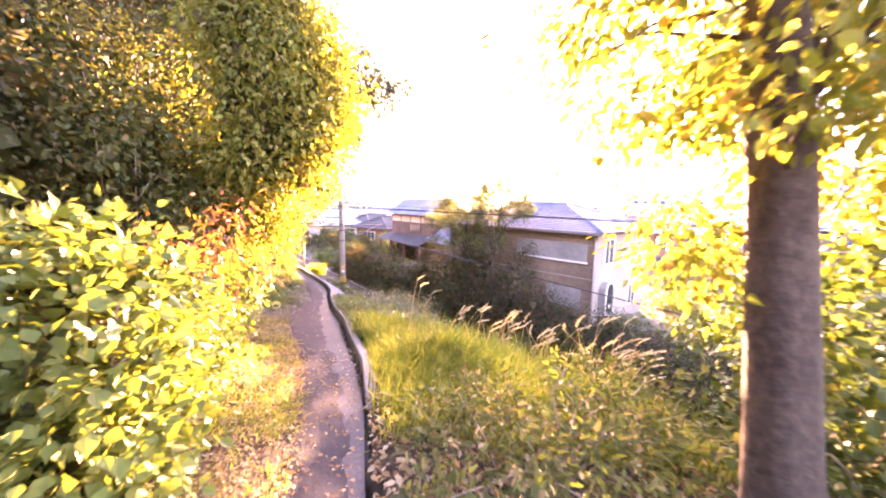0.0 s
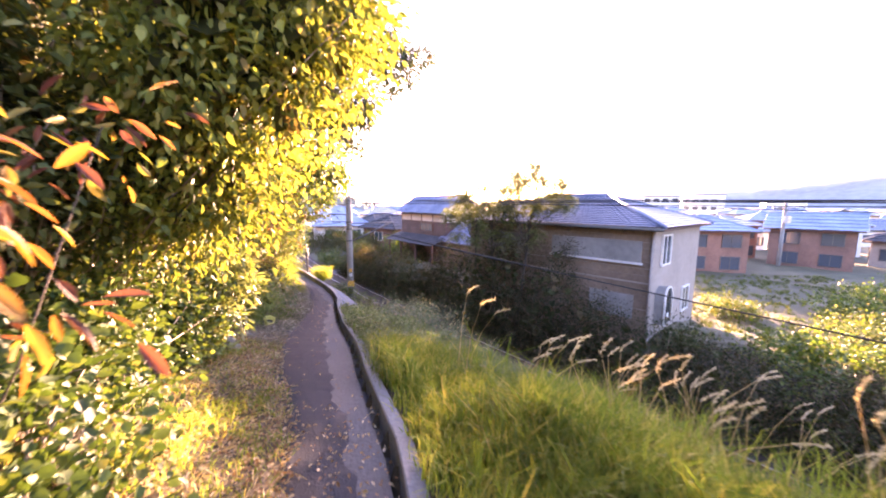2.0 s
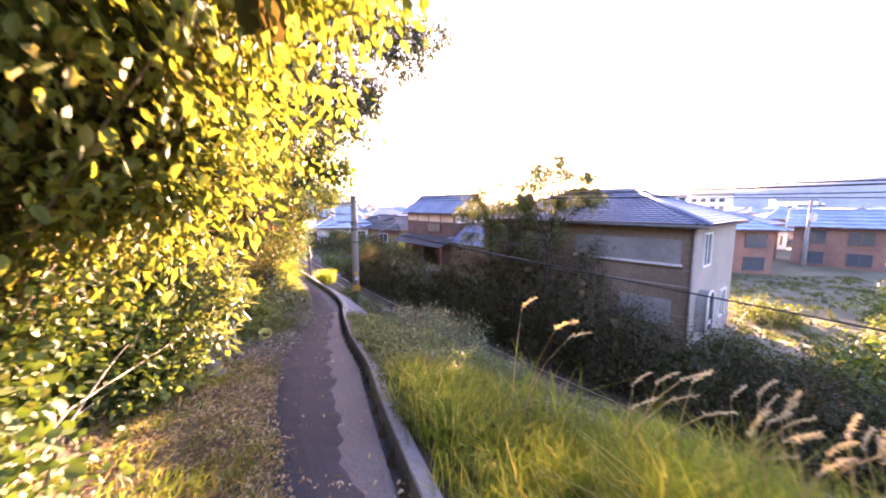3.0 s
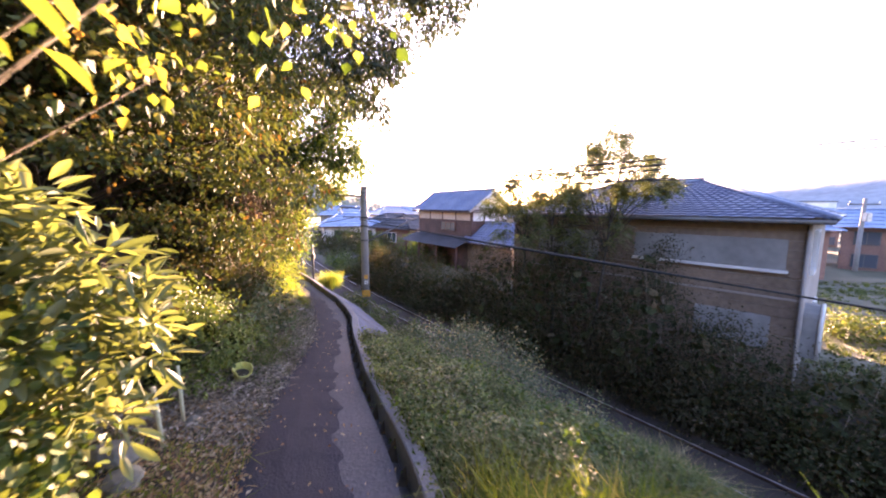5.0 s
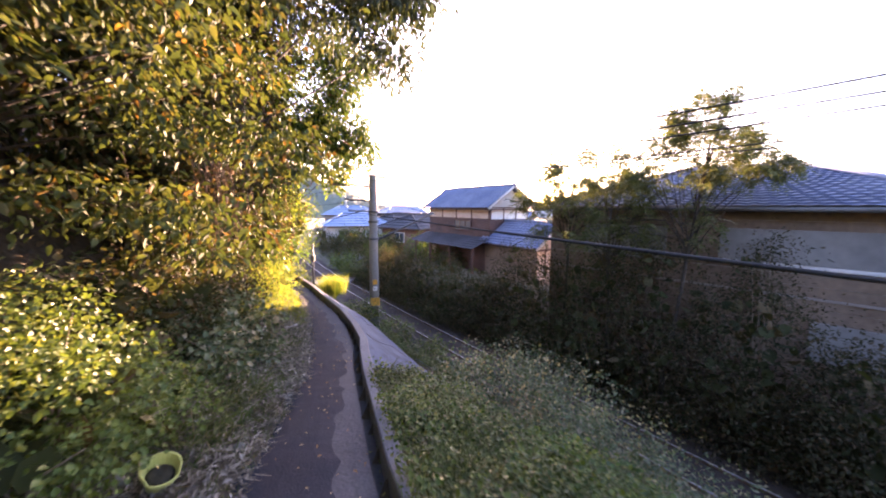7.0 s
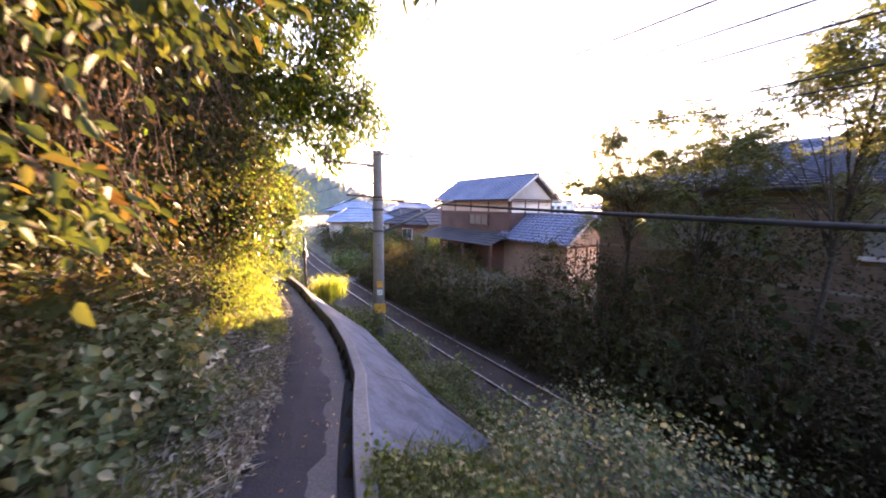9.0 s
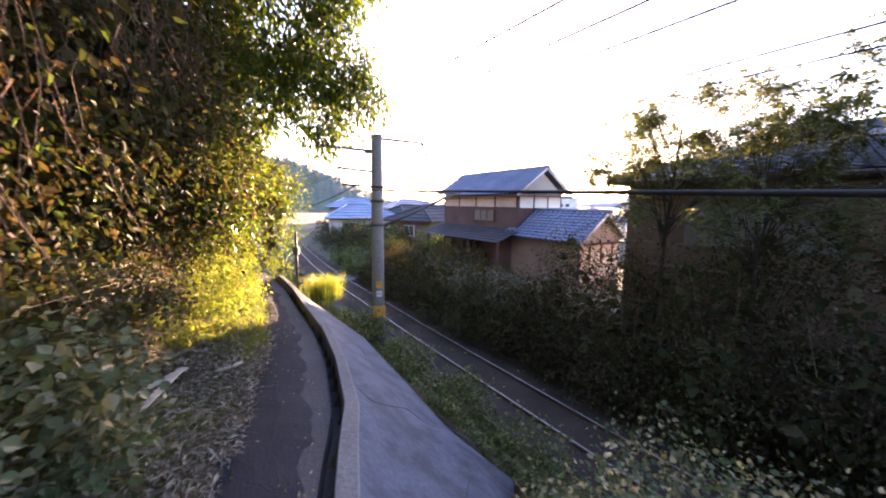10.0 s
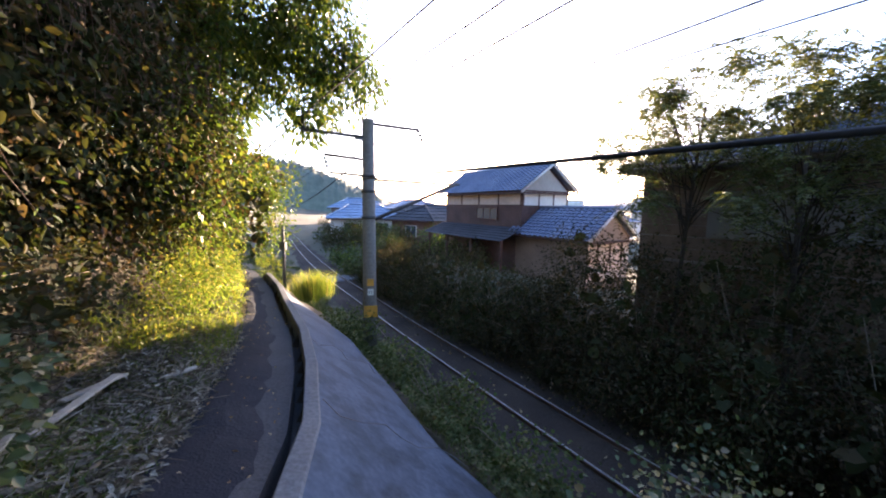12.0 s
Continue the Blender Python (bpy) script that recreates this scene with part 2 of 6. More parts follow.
def smooth(u):
    u = np.clip(u, 0, 1)
    return u * u * (3 - 2 * u)


def wave(x, y):
    return (np.sin(x * 1.7 + 0.6 * np.sin(y * 1.3)) * np.sin(y * 2.1 + 0.5 * np.sin(x * 1.1)) + 0.5 * np.sin(x * 4.3 + 1) * np.sin(y * 3.9 + 2))


def ground_z(x, y):
    x, y = np.asarray(x, float), np.asarray(y, float)
    yc = np.clip(y, -30, 24)
    pz, xl, xk = path_z(yc), left_x(yc), kerb_x(yc)
    s = track_side(x, y)
    low = RAIL_Z - 0.16
    # wooded slope above the path
    d = np.maximum(xl - x, 0)
    bank = pz + 0.02 + 0.10 * np.minimum(d, 1.3) + 1.05 * np.clip(d - 1.3, 0, 9) + 0.05 * wave(x, y) * smooth(d / 0.8)
    # bank between the path and the track
    a = np.maximum(x - xk - 0.12, 0)
    reach = np.maximum(-s - 1.15, 0)
    u = a / (a + reach + 1e-6)
    power = np.interp(yc, [2, 5, 9, 10.5, 12, 13.5], [2.3, 2.3, 2.2, 2.0, 1.4, 0.95])
    fall = (pz + 0.05) + (low - pz - 0.05) * np.power(np.clip(u, 0, 1), power) + 0.04 * wave(x, y) * smooth(a / 0.6) * smooth(reach / 0.6)
    z = np.where(x < xl, bank, np.where(x > xk, fall, pz))
    z = np.where((x > xl + 0.12) & (x < xk + 0.02), pz - 0.35, z)
    # past the bend the ground runs out level with the track
    level = low + 0.42 * np.clip(-s - 1.7, 0, 3.5) + 0.2 * np.clip(-s - 6.5, 0, 12) + 0.06 * wave(x, y)
    z = z + (level - z) * smooth((y - 20.6) / 2.4)
    # room under the concrete slab
    slab = np.interp(y, [12.3, 12.6, 13.4, 14.7, 15.35, 16.25, 17.55, 18.9], [-3.8, -3.37, -2.88, -2.6, -3.4, -4.15, -5.25, -6.9])
    z = np.where((y > 12.3) & (y < 18.9) & (x > xk + 0.1) & (x < slab), z - 0.5, z)
    # beyond the track
    far = low + 0.95 * smooth((s - 1.4) / 2.6) - 0.5 * smooth((s - 5) / 5) + 0.07 * wave(x, y) * smooth((s - 1.2) / 1.0)
    return np.where(s > -1.15, np.where(s > 1.2, far, low), z)


# ---- mesh helpers ----
def mesh_from(name, verts, faces, material=None, smooth_shade=False):
    me = bpy.data.meshes.new(name)
    me.from_pydata([tuple(v) for v in verts], [], faces)
    if material:
        me.materials.append(material)
    if smooth_shade:
        me.polygons.foreach_set("use_smooth", [True] * len(me.polygons))
    me.update()
    return me


def mesh_np(name, verts, loops, size, material, smooth_shade=False):
    """A mesh from arrays, all faces with the same number of corners."""
    me = bpy.data.meshes.new(name)
    loops = np.asarray(loops, np.int32).ravel()
    n = len(loops) // size
    me.vertices.add(len(verts))
    me.vertices.foreach_set("co", np.asarray(verts, np.float32).ravel())
    me.loops.add(len(loops))
    me.loops.foreach_set("vertex_index", loops)
    me.polygons.add(n)
    me.polygons.foreach_set("loop_start", np.arange(n, dtype=np.int32) * size)
    if smooth_shade:
        me.polygons.foreach_set("use_smooth", np.ones(n, bool))
    me.materials.append(material)
    me.update(calc_edges=True)
    return me


def child(name, me, parent, label=""):
    ob = new(name, me)
    ob.parent = parent
    if label:
        ob["label"] = label
    return ob


def part(name, bm, material, parent, label=""):
    me = bpy.data.meshes.new(name)
    bm.to_mesh(me)
    bm.free()
    me.materials.append(material)
    return child(name, me, parent, label)


def box(bm, x0, x1, y0, y1, z0, z1):
    v = [bm.verts.new(p) for p in ((x0, y0, z0), (x1, y0, z0), (x1, y1, z0), (x0, y1, z0), (x0, y0, z1), (x1, y0, z1), (x1, y1, z1), (x0, y1, z1))]
    for f in ((0, 3, 2, 1), (4, 5, 6, 7), (0, 1, 5, 4), (1, 2, 6, 5), (2, 3, 7, 6), (3, 0, 4, 7)):
        bm.faces.new([v[i] for i in f])
    return bm


def soft_box(x0, x1, y0, y1, z0, z1, r=0.01):
    bm = box(bmesh.new(), x0, x1, y0, y1, z0, z1)
    bmesh.ops.bevel(bm, geom=bm.edges[:], offset=r, segments=2, affect="EDGES")
    return bm


def tube(points, radii, sides=6, caps=True):
    """Verts and faces of a tapered tube along points."""
    pts = [Vector(p) for p in points]
    if isinstance(radii, (int, float)):
        radii = [radii] * len(pts)
    verts, faces = [], []
    for i, p in enumerate(pts):
        d = (pts[min(i + 1, len(pts) - 1)] - pts[max(i - 1, 0)]).normalized()
        a = d.cross(Vector((0.13, 0.27, 1.0) if abs(d.z) < 0.9 else (1, 0.2, 0.1))).normalized()
        b = d.cross(a)
        for k in range(sides):
            t = 2 * math.pi * k / sides
            verts.append(p + (a * math.cos(t) + b * math.sin(t)) * radii[i])
    for i in range(len(pts) - 1):
        for k in range(sides):
            q = (k + 1) % sides
            faces.append((i * sides + k, i * sides + q, (i + 1) * sides + q, (i + 1) * sides + k))
    if caps:
        faces.append(tuple(range(sides))[::-1])
        faces.append(tuple(range((len(pts) - 1) * sides, len(pts) * sides)))
    return verts, faces


def tubes(name, lines, material, parent, sides=5, label=""):
    """Tubes, each a part of its own."""
    for pts, radii in lines:
        v, f = tube(pts, radii, sides)
        child(name, mesh_from(name, v, f, material, True), parent, label)


def unit(v):
    return v / (np.linalg.norm(v, axis=-1, keepdims=True) + 1e-9)


LEAF = np.array([(0, 0, 0), (0.3, 0.42, 0.10), (0.7, 0.36, 0.06), (1, 0, -0.14), (0.7, -0.36, 0.06), (0.3, -0.42, 0.10)])
LANCE = np.array([(0, 0, 0), (0.3, 0.17, 0.05), (0.7, 0.15, 0.0), (1, 0, -0.2), (0.7, -0.15, 0.0), (0.3, -0.17, 0.05)])


def outline(widths, fold=0.25, droop=0.14):
    """A leaf's outline: base, one side, tip, the other side."""
    n = len(widths) + 1
    side = [((i + 1) / n, w, fold * w - droop * ((i + 1) / n) ** 2) for i, w in enumerate(widths)]
    return np.array([(0, 0, 0)] + side + [(1, 0, -droop)] + [(u, -w, z) for u, w, z in side[::-1]])


OVAL = outline((0.16, 0.31, 0.37, 0.35, 0.27, 0.15, 0.05))
BLADE = np.array([(0, 0, 0), (0.3, 0.24, 0.08), (0.65, 0.21, 0.03), (1, 0, -0.2), (0.65, -0.21, 0.03), (0.3, -0.24, 0.08)])
NEEDLE = outline((0.02, 0.024, 0.02), 0.2, 0.02)
LONG = outline((0.06, 0.11, 0.135, 0.14, 0.12, 0.075), 0.3, 0.25)


def leaves_mesh(name, pos, way, up, size, material, shape=LEAF):
    """Folded leaves at pos, growing along way, facing up."""
    w = unit(way)
    side = unit(np.cross(w, up))
    nrm = np.cross(side, w)
    v = pos[:, None, :] + size[:, None, None] * (shape[None, :, 0:1] * w[:, None] + shape[None, :, 1:2] * side[:, None] + shape[None, :, 2:3] * nrm[:, None])
    n, k = len(pos), len(shape)
    base = (np.arange(n) * k)[:, None]
    half = k // 2
    sides = np.concatenate([base + np.array([0] + list(range(half, 0, -1))), base + np.array([0] + list(range(k - 1, half - 1, -1)))], 1)
    return mesh_np(name, v.reshape(-1, 3), sides, half + 1, material)


def blades_mesh(name, pos, height, lean, width, material, rng):
    """Grass blades: three bent, tapering segments each."""
    n = len(pos)
    ang = rng.uniform(0, 2 * np.pi, n)
    side = np.stack([np.cos(ang), np.sin(ang), np.zeros(n)], 1) * width[:, None]
    v = np.zeros((n, 6, 3))
    up = np.array([0, 0, 1.0])
    for i, (h, l, wd) in enumerate(((0, 0, 1), (0.55, 0.25, 0.8), (1.0, 1.0, 0.12))):
        c = pos + up * (height * h)[:, None] * (1 - 0.25 * l) + lean * l * height[:, None]
        v[:, 2 * i] = c - side * wd
        v[:, 2 * i + 1] = c + side * wd
    base = (np.arange(n) * 6)[:, None]
    quads = np.concatenate([base + np.array([0, 1, 3, 2]), base + np.array([2, 3, 5, 4])], 1)
    return mesh_np(name, v.reshape(-1, 3), quads, 4, material)


def blob_clumps(rng, blobs, count, shell=0.75):
    """Clump centres near the skins of several ellipsoids, in proportion to their surface."""
    areas = np.array([(r[0] * r[1] + r[1] * r[2] + r[0] * r[2]) for _, r in blobs])
    out = []
    for (c, r), k in zip(blobs, np.maximum(3, count * areas / areas.sum()).astype(int)):
        d = unit(rng.normal(size=(k, 3)))
        out.append(np.array(c) + d * np.array(r) * rng.uniform(shell, 1.08, (k, 1)))
    return np.concatenate(out)


def foliage(rng, blobs, clumps, per, spread, leaf, way_down=0.3, shell=0.6, spray=False):
    """Places, ways and sizes of leaves gathered in clumps."""
    cs = blob_clumps(rng, blobs, clumps, shell)
    n = len(cs) * per
    cen = np.repeat(cs, per, 0)
    off = rng.normal(size=(n, 3)) * np.array(spread)
    pos = cen + off
    way = unit(off + rng.normal(size=(n, 3)) * (0.25 if spray else 0.6) * np.mean(spread) + np.array([0, 0, -way_down * np.mean(spread)]))
    up = unit(rng.normal(size=(n, 3)) * 0.6 + np.array([0, 0, 1.0]))
    size = leaf * rng.uniform(0.6, 1.25, n)
    # walkers keep the way over the path clear
    over = pos[:, 2] - path_z(pos[:, 1])
    clear = (pos[:, 0] > left_x(pos[:, 1]) + 0.2) & (pos[:, 0] < kerb_x(pos[:, 1])) & (over > -0.3) & (over < 2.15)
    keep = ~clear
    return cs, pos[keep], way[keep], up[keep], size[keep]


def shrub(name, label, blobs, material, clumps=200, per=30, spread=(0.12, 0.12, 0.1), leaf=0.08, base=None, shape=LEAF, seed=1,
          category="shrub", group="", stems=14, twig="twig", thick=0.012, way_down=0.3, shell=0.6, extra=None, spray=False, core=0):
    """A shrub: stems from the ground and a crown of leaves."""
    rng = np.random.default_rng(seed)
    if base is None:
        c, r = blobs[0]
        base = (c[0], c[1])
    z0 = float(ground_z(base[0], base[1]))
    root = tagged(new(name), label, category, group)
    root.location = (base[0], base[1], z0)
    cs, pos, way, up, size = foliage(rng, blobs, clumps, per, spread, leaf, way_down, shell, spray)
    o = np.array([base[0], base[1], z0])
    child("crown", leaves_mesh("crown", pos - o, way, up, size, material, shape), root)
    # oversized dark leaves added as filler for the shade inside the crown
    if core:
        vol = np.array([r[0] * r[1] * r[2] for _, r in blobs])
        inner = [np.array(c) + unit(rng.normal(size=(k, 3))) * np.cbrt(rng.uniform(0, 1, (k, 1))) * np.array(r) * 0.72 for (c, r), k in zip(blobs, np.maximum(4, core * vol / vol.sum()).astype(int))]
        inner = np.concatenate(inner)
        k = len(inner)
        child("shade_fill_leaves", leaves_mesh("shade_fill_leaves", inner - o, rng.normal(size=(k, 3)), rng.normal(size=(k, 3)), rng.uniform(0.16, 0.3, k), M["dark_leaf"], LEAF), root, "oversized dark leaves added to stand in for shade inside the crown")
    if extra:
        m2, k2, s2 = extra
        _, pos, way, up, size = foliage(rng, blobs, k2, 6, spread, s2, way_down, 0.85, spray)
        child("turned_leaves", leaves_mesh("turned_leaves", pos - o, way, up, size, m2, shape), root, "leaves turned yellow and red")
    lines = []
    for i in rng.choice(len(cs), min(stems, len(cs)), replace=False):
        end = cs[i] - o
        st = np.array([rng.normal() * 0.12, rng.normal() * 0.12, -0.05])
        mid = (st + end) / 2 + np.array([rng.normal() * 0.08, rng.normal() * 0.08, 0.12])
        lines.append(([st, (st * 0.6 + mid * 0.4) + rng.normal(size=3) * 0.02, mid, end], [thick, thick * 0.85, thick * 0.65, thick * 0.3]))
    if lines:
        tubes("stem", lines, M[twig], root)
    return root


# ---- ground ----
def build_ground():
    def axis(lo, hi, step, ends):
        mid = list(np.arange(lo, hi + 1e-6, step))
        grow_lo, grow_hi, v, s = [], [], lo, step
        while v > ends[0]:
            s *= 1.22
            v -= s
            grow_lo.append(v)
        v, s = hi, step
        while v < ends[1]:
            s *= 1.22
            v += s
            grow_hi.append(v)
        return np.array(grow_lo[::-1] + mid + grow_hi)
    xs, ys = axis(-11, 9, 0.17, (-3000, 3000)), axis(-4, 26, 0.17, (-800, 3500))
    gx, gy = np.meshgrid(xs, ys)
    gz = ground_z(gx, gy)
    v = np.stack([gx, gy, gz], -1).reshape(-1, 3)
    nx, ny = len(xs), len(ys)
    i = np.arange(nx * ny).reshape(ny, nx)
    q = np.stack([i[:-1, :-1], i[:-1, 1:], i[1:, 1:], i[1:, :-1]], -1).reshape(-1, 4)
    me = mesh_np("ground", v, q, 4, M["soil"], True)
    me.materials.append(M["field"])
    mid = v[q].mean(1)
    me.polygons.foreach_set("material_index", ((track_side(mid[:, 0], mid[:, 1]) > 4.5) | (mid[:, 1] > 23)).astype(np.int32))
    ob = new("ground", me)
    tagged(ob, "brown soil and leaf litter falling from a wooded bank to the track", "ground", kind="structure")


def ribbon(name, lines, material, smooth_shade=False):
    """A strip between several polylines with equally many points."""
    n = len(lines[0])
    verts = [p for l in lines for p in l]
    faces = [(r * n + i, r * n + i + 1, (r + 1) * n + i + 1, (r + 1) * n + i) for r in range(len(lines) - 1) for i in range(n - 1)]
    return mesh_from(name, verts, faces, material, smooth_shade)


def build_path():
    rng = np.random.default_rng(3)
    ys = np.arange(-8, 21.6, 0.12)
    seam_gap = np.interp(ys, [2, 4.5, 8, 10, 12, 13.3, 14.2, 15.3, 18, 24], [0.1, 0.36, 0.55, 0.45, 0.3, 0.26, 0.4, 0.42, 0.4, 0.4])
    ragged = 0.035 * np.sin(ys * 5.1) + 0.03 * np.sin(ys * 11.7 + 1) + rng.normal(size=len(ys)) * 0.02
    xs = kerb_x(ys) - seam_gap + ragged
    xl = left_x(ys) + 0.05 * np.sin(ys * 3.7) + rng.normal(size=len(ys)) * 0.03
    z = path_z(ys)
    rows = []
    for f in (0, 0.25, 0.5, 0.75, 1.0):
        x = xl * (1 - f) + xs * f
        rows.append(list(zip(x, ys, z + 0.035 * math.sin(math.pi * f) - 0.01 + rng.normal(size=len(ys)) * 0.002)))
    skirt = list(zip(xl - 0.02, ys, z - 0.2))
    skirt2 = list(zip(xs + 0.01, ys, z - 0.08))
    ob = new("path", ribbon("path", [skirt] + rows + [skirt2], M["asphalt"], False))
    tagged(ob, "narrow worn asphalt footpath running down beside the track", "path", kind="structure")
    # concrete strip beside the asphalt, then an open slot along the kerb
    slot = np.interp(ys, [3, 5, 30], [0.02, 0.12, 0.14])
    xk = kerb_x(ys)
    a = list(zip(xs - 0.03, ys, z - 0.012))
    b = list(zip(xk - slot, ys, z - 0.012 + 0.006 * np.sin(ys * 2.3)))
    c = list(zip(xk - slot + 0.01, ys, z - 0.20))
    d = list(zip(xk + 0.02, ys, z - 0.20))
    ob = new("gutter", ribbon("gutter", [list(zip(xs - 0.03, ys, z - 0.15)), a, b, c, d], M["screed"]))
    tagged(ob, "rough concrete strip with an open drain slot along the kerb", "gutter", kind="structure")
    # kerb
    ys = np.concatenate([np.arange(3.3, 20.6, 0.2), [13.98]])
    ys.sort()
    xk, z = kerb_x(ys), path_z(ys)
    top = np.interp(ys, [3.3, 4.3, 23], [0.0, 0.10, 0.12]) + 0.006 * np.sin(ys * 1.9)
    wd = np.interp(ys, [3, 8, 13, 14.5, 23], [0.14, 0.14, 0.17, 0.15, 0.13])
    prof = [(0, -0.3), (0, -0.012), (0.012, 0.0), (1, 0.0), (1, -0.02), (1, -0.5)]
    lines = []
    for k, (fx, dz) in enumerate(prof):
        off = fx * wd if fx == 1 else np.full(len(ys), fx)
        if k == 3:
            off = off - 0.015
        lines.append(list(zip(xk + off, ys + 0.0, z + top + dz)))
    ob = new("kerb", ribbon("kerb", lines, M["kerb"]))
    tagged(ob, "weathered grey concrete kerb edging the footpath", "kerb", kind="structure")


def build_apron():
    """The sloping concrete slab that falls from the kerb."""
    top = [(12.35, 0.15), (13.2, 0.165), (13.98, 0.15), (15.1, 0.14), (16.27, 0.14), (17.6, 0.13), (19.0, 0.13)]
    foot = [(-3.35, 12.6, -2.3), (-2.85, 13.4, -2.95), (-2.55, 14.7, -3.55), (-3.35, 15.35, -3.38), (-4.1, 16.25, -3.2), (-5.2, 17.55, -2.95), (-6.9, 18.9, -2.6)]
    cols = 9
    verts, faces = [], []
    for (y, w), f in zip(top, foot):
        a = Vector((kerb_x(y) + w, y, path_z(y) + 0.09))
        for c in range(cols):
            p = a.lerp(Vector(f), c / (cols - 1))
            p.z += 0.015 * math.sin(3 * p.x + 5 * p.y) * (0 < c < cols - 1)
            verts.append(p)
    rows = len(top)
    for r in range(rows - 1):
        for c in range(cols - 1):
            i = r * cols + c
            faces.append((i, i + cols, i + cols + 1, i + 1))
    # broken outer edge
    o = len(verts)
    for r in range(rows):
        p = verts[r * cols + cols - 1]
        verts.append(p + Vector((0.03, 0.02, -0.3)))
    for r in range(rows - 1):
        faces.append((r * cols + cols - 1, (r + 1) * cols + cols - 1, o + r + 1, o + r))
    ob = new("apron", mesh_from("apron", verts, faces, M["apron"], True))
    tagged(ob, "sloping grey concrete slab with cracks below the kerb", "concrete slope", kind="structure")
    # trowelled seam across the slab
    lines = []
    for (y, end) in ((14.25, (-3.0, 14.95, -3.3)), (15.9, (-4.3, 16.45, -3.08))):
        a = Vector((kerb_x(y) + 0.15, y, path_z(y) + 0.105))
        b = Vector(end) + Vector((0, 0, 0.045))
        pts = [a.lerp(b, k / 8) + Vector((0, 0.07 * math.sin(k * 1.9 + y) + 0.03 * math.sin(k * 4.3), 0)) for k in range(9)]
        lines.append((pts, [0.004 + 0.002 * math.sin(k * 2.2) for k in range(9)]))
    tubes("seam", lines, M["kerb"], ob, 5, "raised mortar seam")


def offset_line(s, k0=-30, k1=60):
    """Points of a line beside the track at the distance s, by TRACK's own corners."""
    pts = []
    for i, p in enumerate(TRACK):
        a, b = TRACK[max(i - 1, 0)], TRACK[min(i + 1, len(TRACK) - 1)]
        d = (b - a) / np.linalg.norm(b - a)
        pts.append(p + s * np.array([d[1], -d[0]]))
    out = []
    for p, q in zip(pts[:-1], pts[1:]):
        n = max(2, int(np.linalg.norm(q - p) / 1.5))
        out += [p + (q - p) * i / n for i in range(n)]
    return out + [pts[-1]]


def build_track():
    rng = np.random.default_rng(5)
    lines = []
    for s, dz in ((-1.25, -0.12), (-0.75, 0.02), (-0.2, 0.035), (0.2, 0.03), (0.75, 0.02), (1.3, -0.12)):
        lines.append([(p[0], p[1], RAIL_Z - 0.1 + dz + rng.normal() * 0.008) for p in offset_line(s)])
    bed = new("track_bed", ribbon("track_bed", lines, M["bed"]))
    tagged(bed, "dark dirty ballast bed under the rails", "track bed", kind="structure")
    for s in (-0.395, 0.395):
        rail = tagged(new("rail"), "rust-brown railway rail with a polished running surface", "rail", "rails of the track")
        c = offset_line(s)
        prof = [(-0.055, -0.10), (-0.05, -0.085), (-0.01, -0.07), (-0.01, -0.03), (-0.03, -0.02), (-0.03, 0.0)]
        prof = prof + [(-x, z) for x, z in prof[::-1]]
        n = len(c)
        rows = [offset_line(s + x) for x, _ in prof]
        body = [[(p[0], p[1], RAIL_Z + z - 0.004) for p in r] for r, (_, z) in zip(rows, prof)]
        child("web", ribbon("web", body, M["rust"]), rail, "rusty web and foot")
        head = [[(p[0], p[1], RAIL_Z + z) for p in offset_line(s + x)] for x, z in ((-0.017, -0.002), (-0.013, 0.002), (0.013, 0.002), (0.017, -0.002))]
        child("head", ribbon("head", head, M["steel"], True), rail, "bright polished top")
    # boards of the foot crossing
    a, b = np.array((-9.15, 27.75)), np.array((-10.6, 29.85))
    d = (b - a) / np.linalg.norm(b - a)
    n = np.array([d[1], -d[0]])
    cross = tagged(new("foot_crossing"), "grey boards of a foot crossing between the rails", "crossing")
    cross.location = (float((a[0] + b[0]) / 2), float((a[1] + b[1]) / 2), RAIL_Z)
    ang = math.atan2(d[1], d[0])
    cross.rotation_euler = (0, 0, ang)
    for y0, y1 in ((-1.5, -0.47), (-0.32, -0.01), (0.01, 0.32), (0.47, 1.4)):
        part("board", soft_box(-0.7, 0.7, y0, y1, -0.12, -0.01), M["kerb"], cross)


# ---- poles and wires ----
def sagging(a, b, sag, n=16):
    a, b = Vector(a), Vector(b)
    return [a.lerp(b, i / n) - Vector((0, 0, sag * 4 * (i / n) * (1 - i / n))) for i in range(n + 1)]


def at_track(s, k, z):
    """A place beside the straight stretch of track: s across it, k along it towards the near end."""
    return Vector((-0.95 + 0.787 * s + 0.616 * k, 16.4 + 0.616 * s - 0.787 * k, z))


def rod(name, pts, r, material, parent, sides=8, label=""):
    v, f = tube(pts, r, sides)
    return child(name, mesh_from(name, v, f, material, True), parent, label)


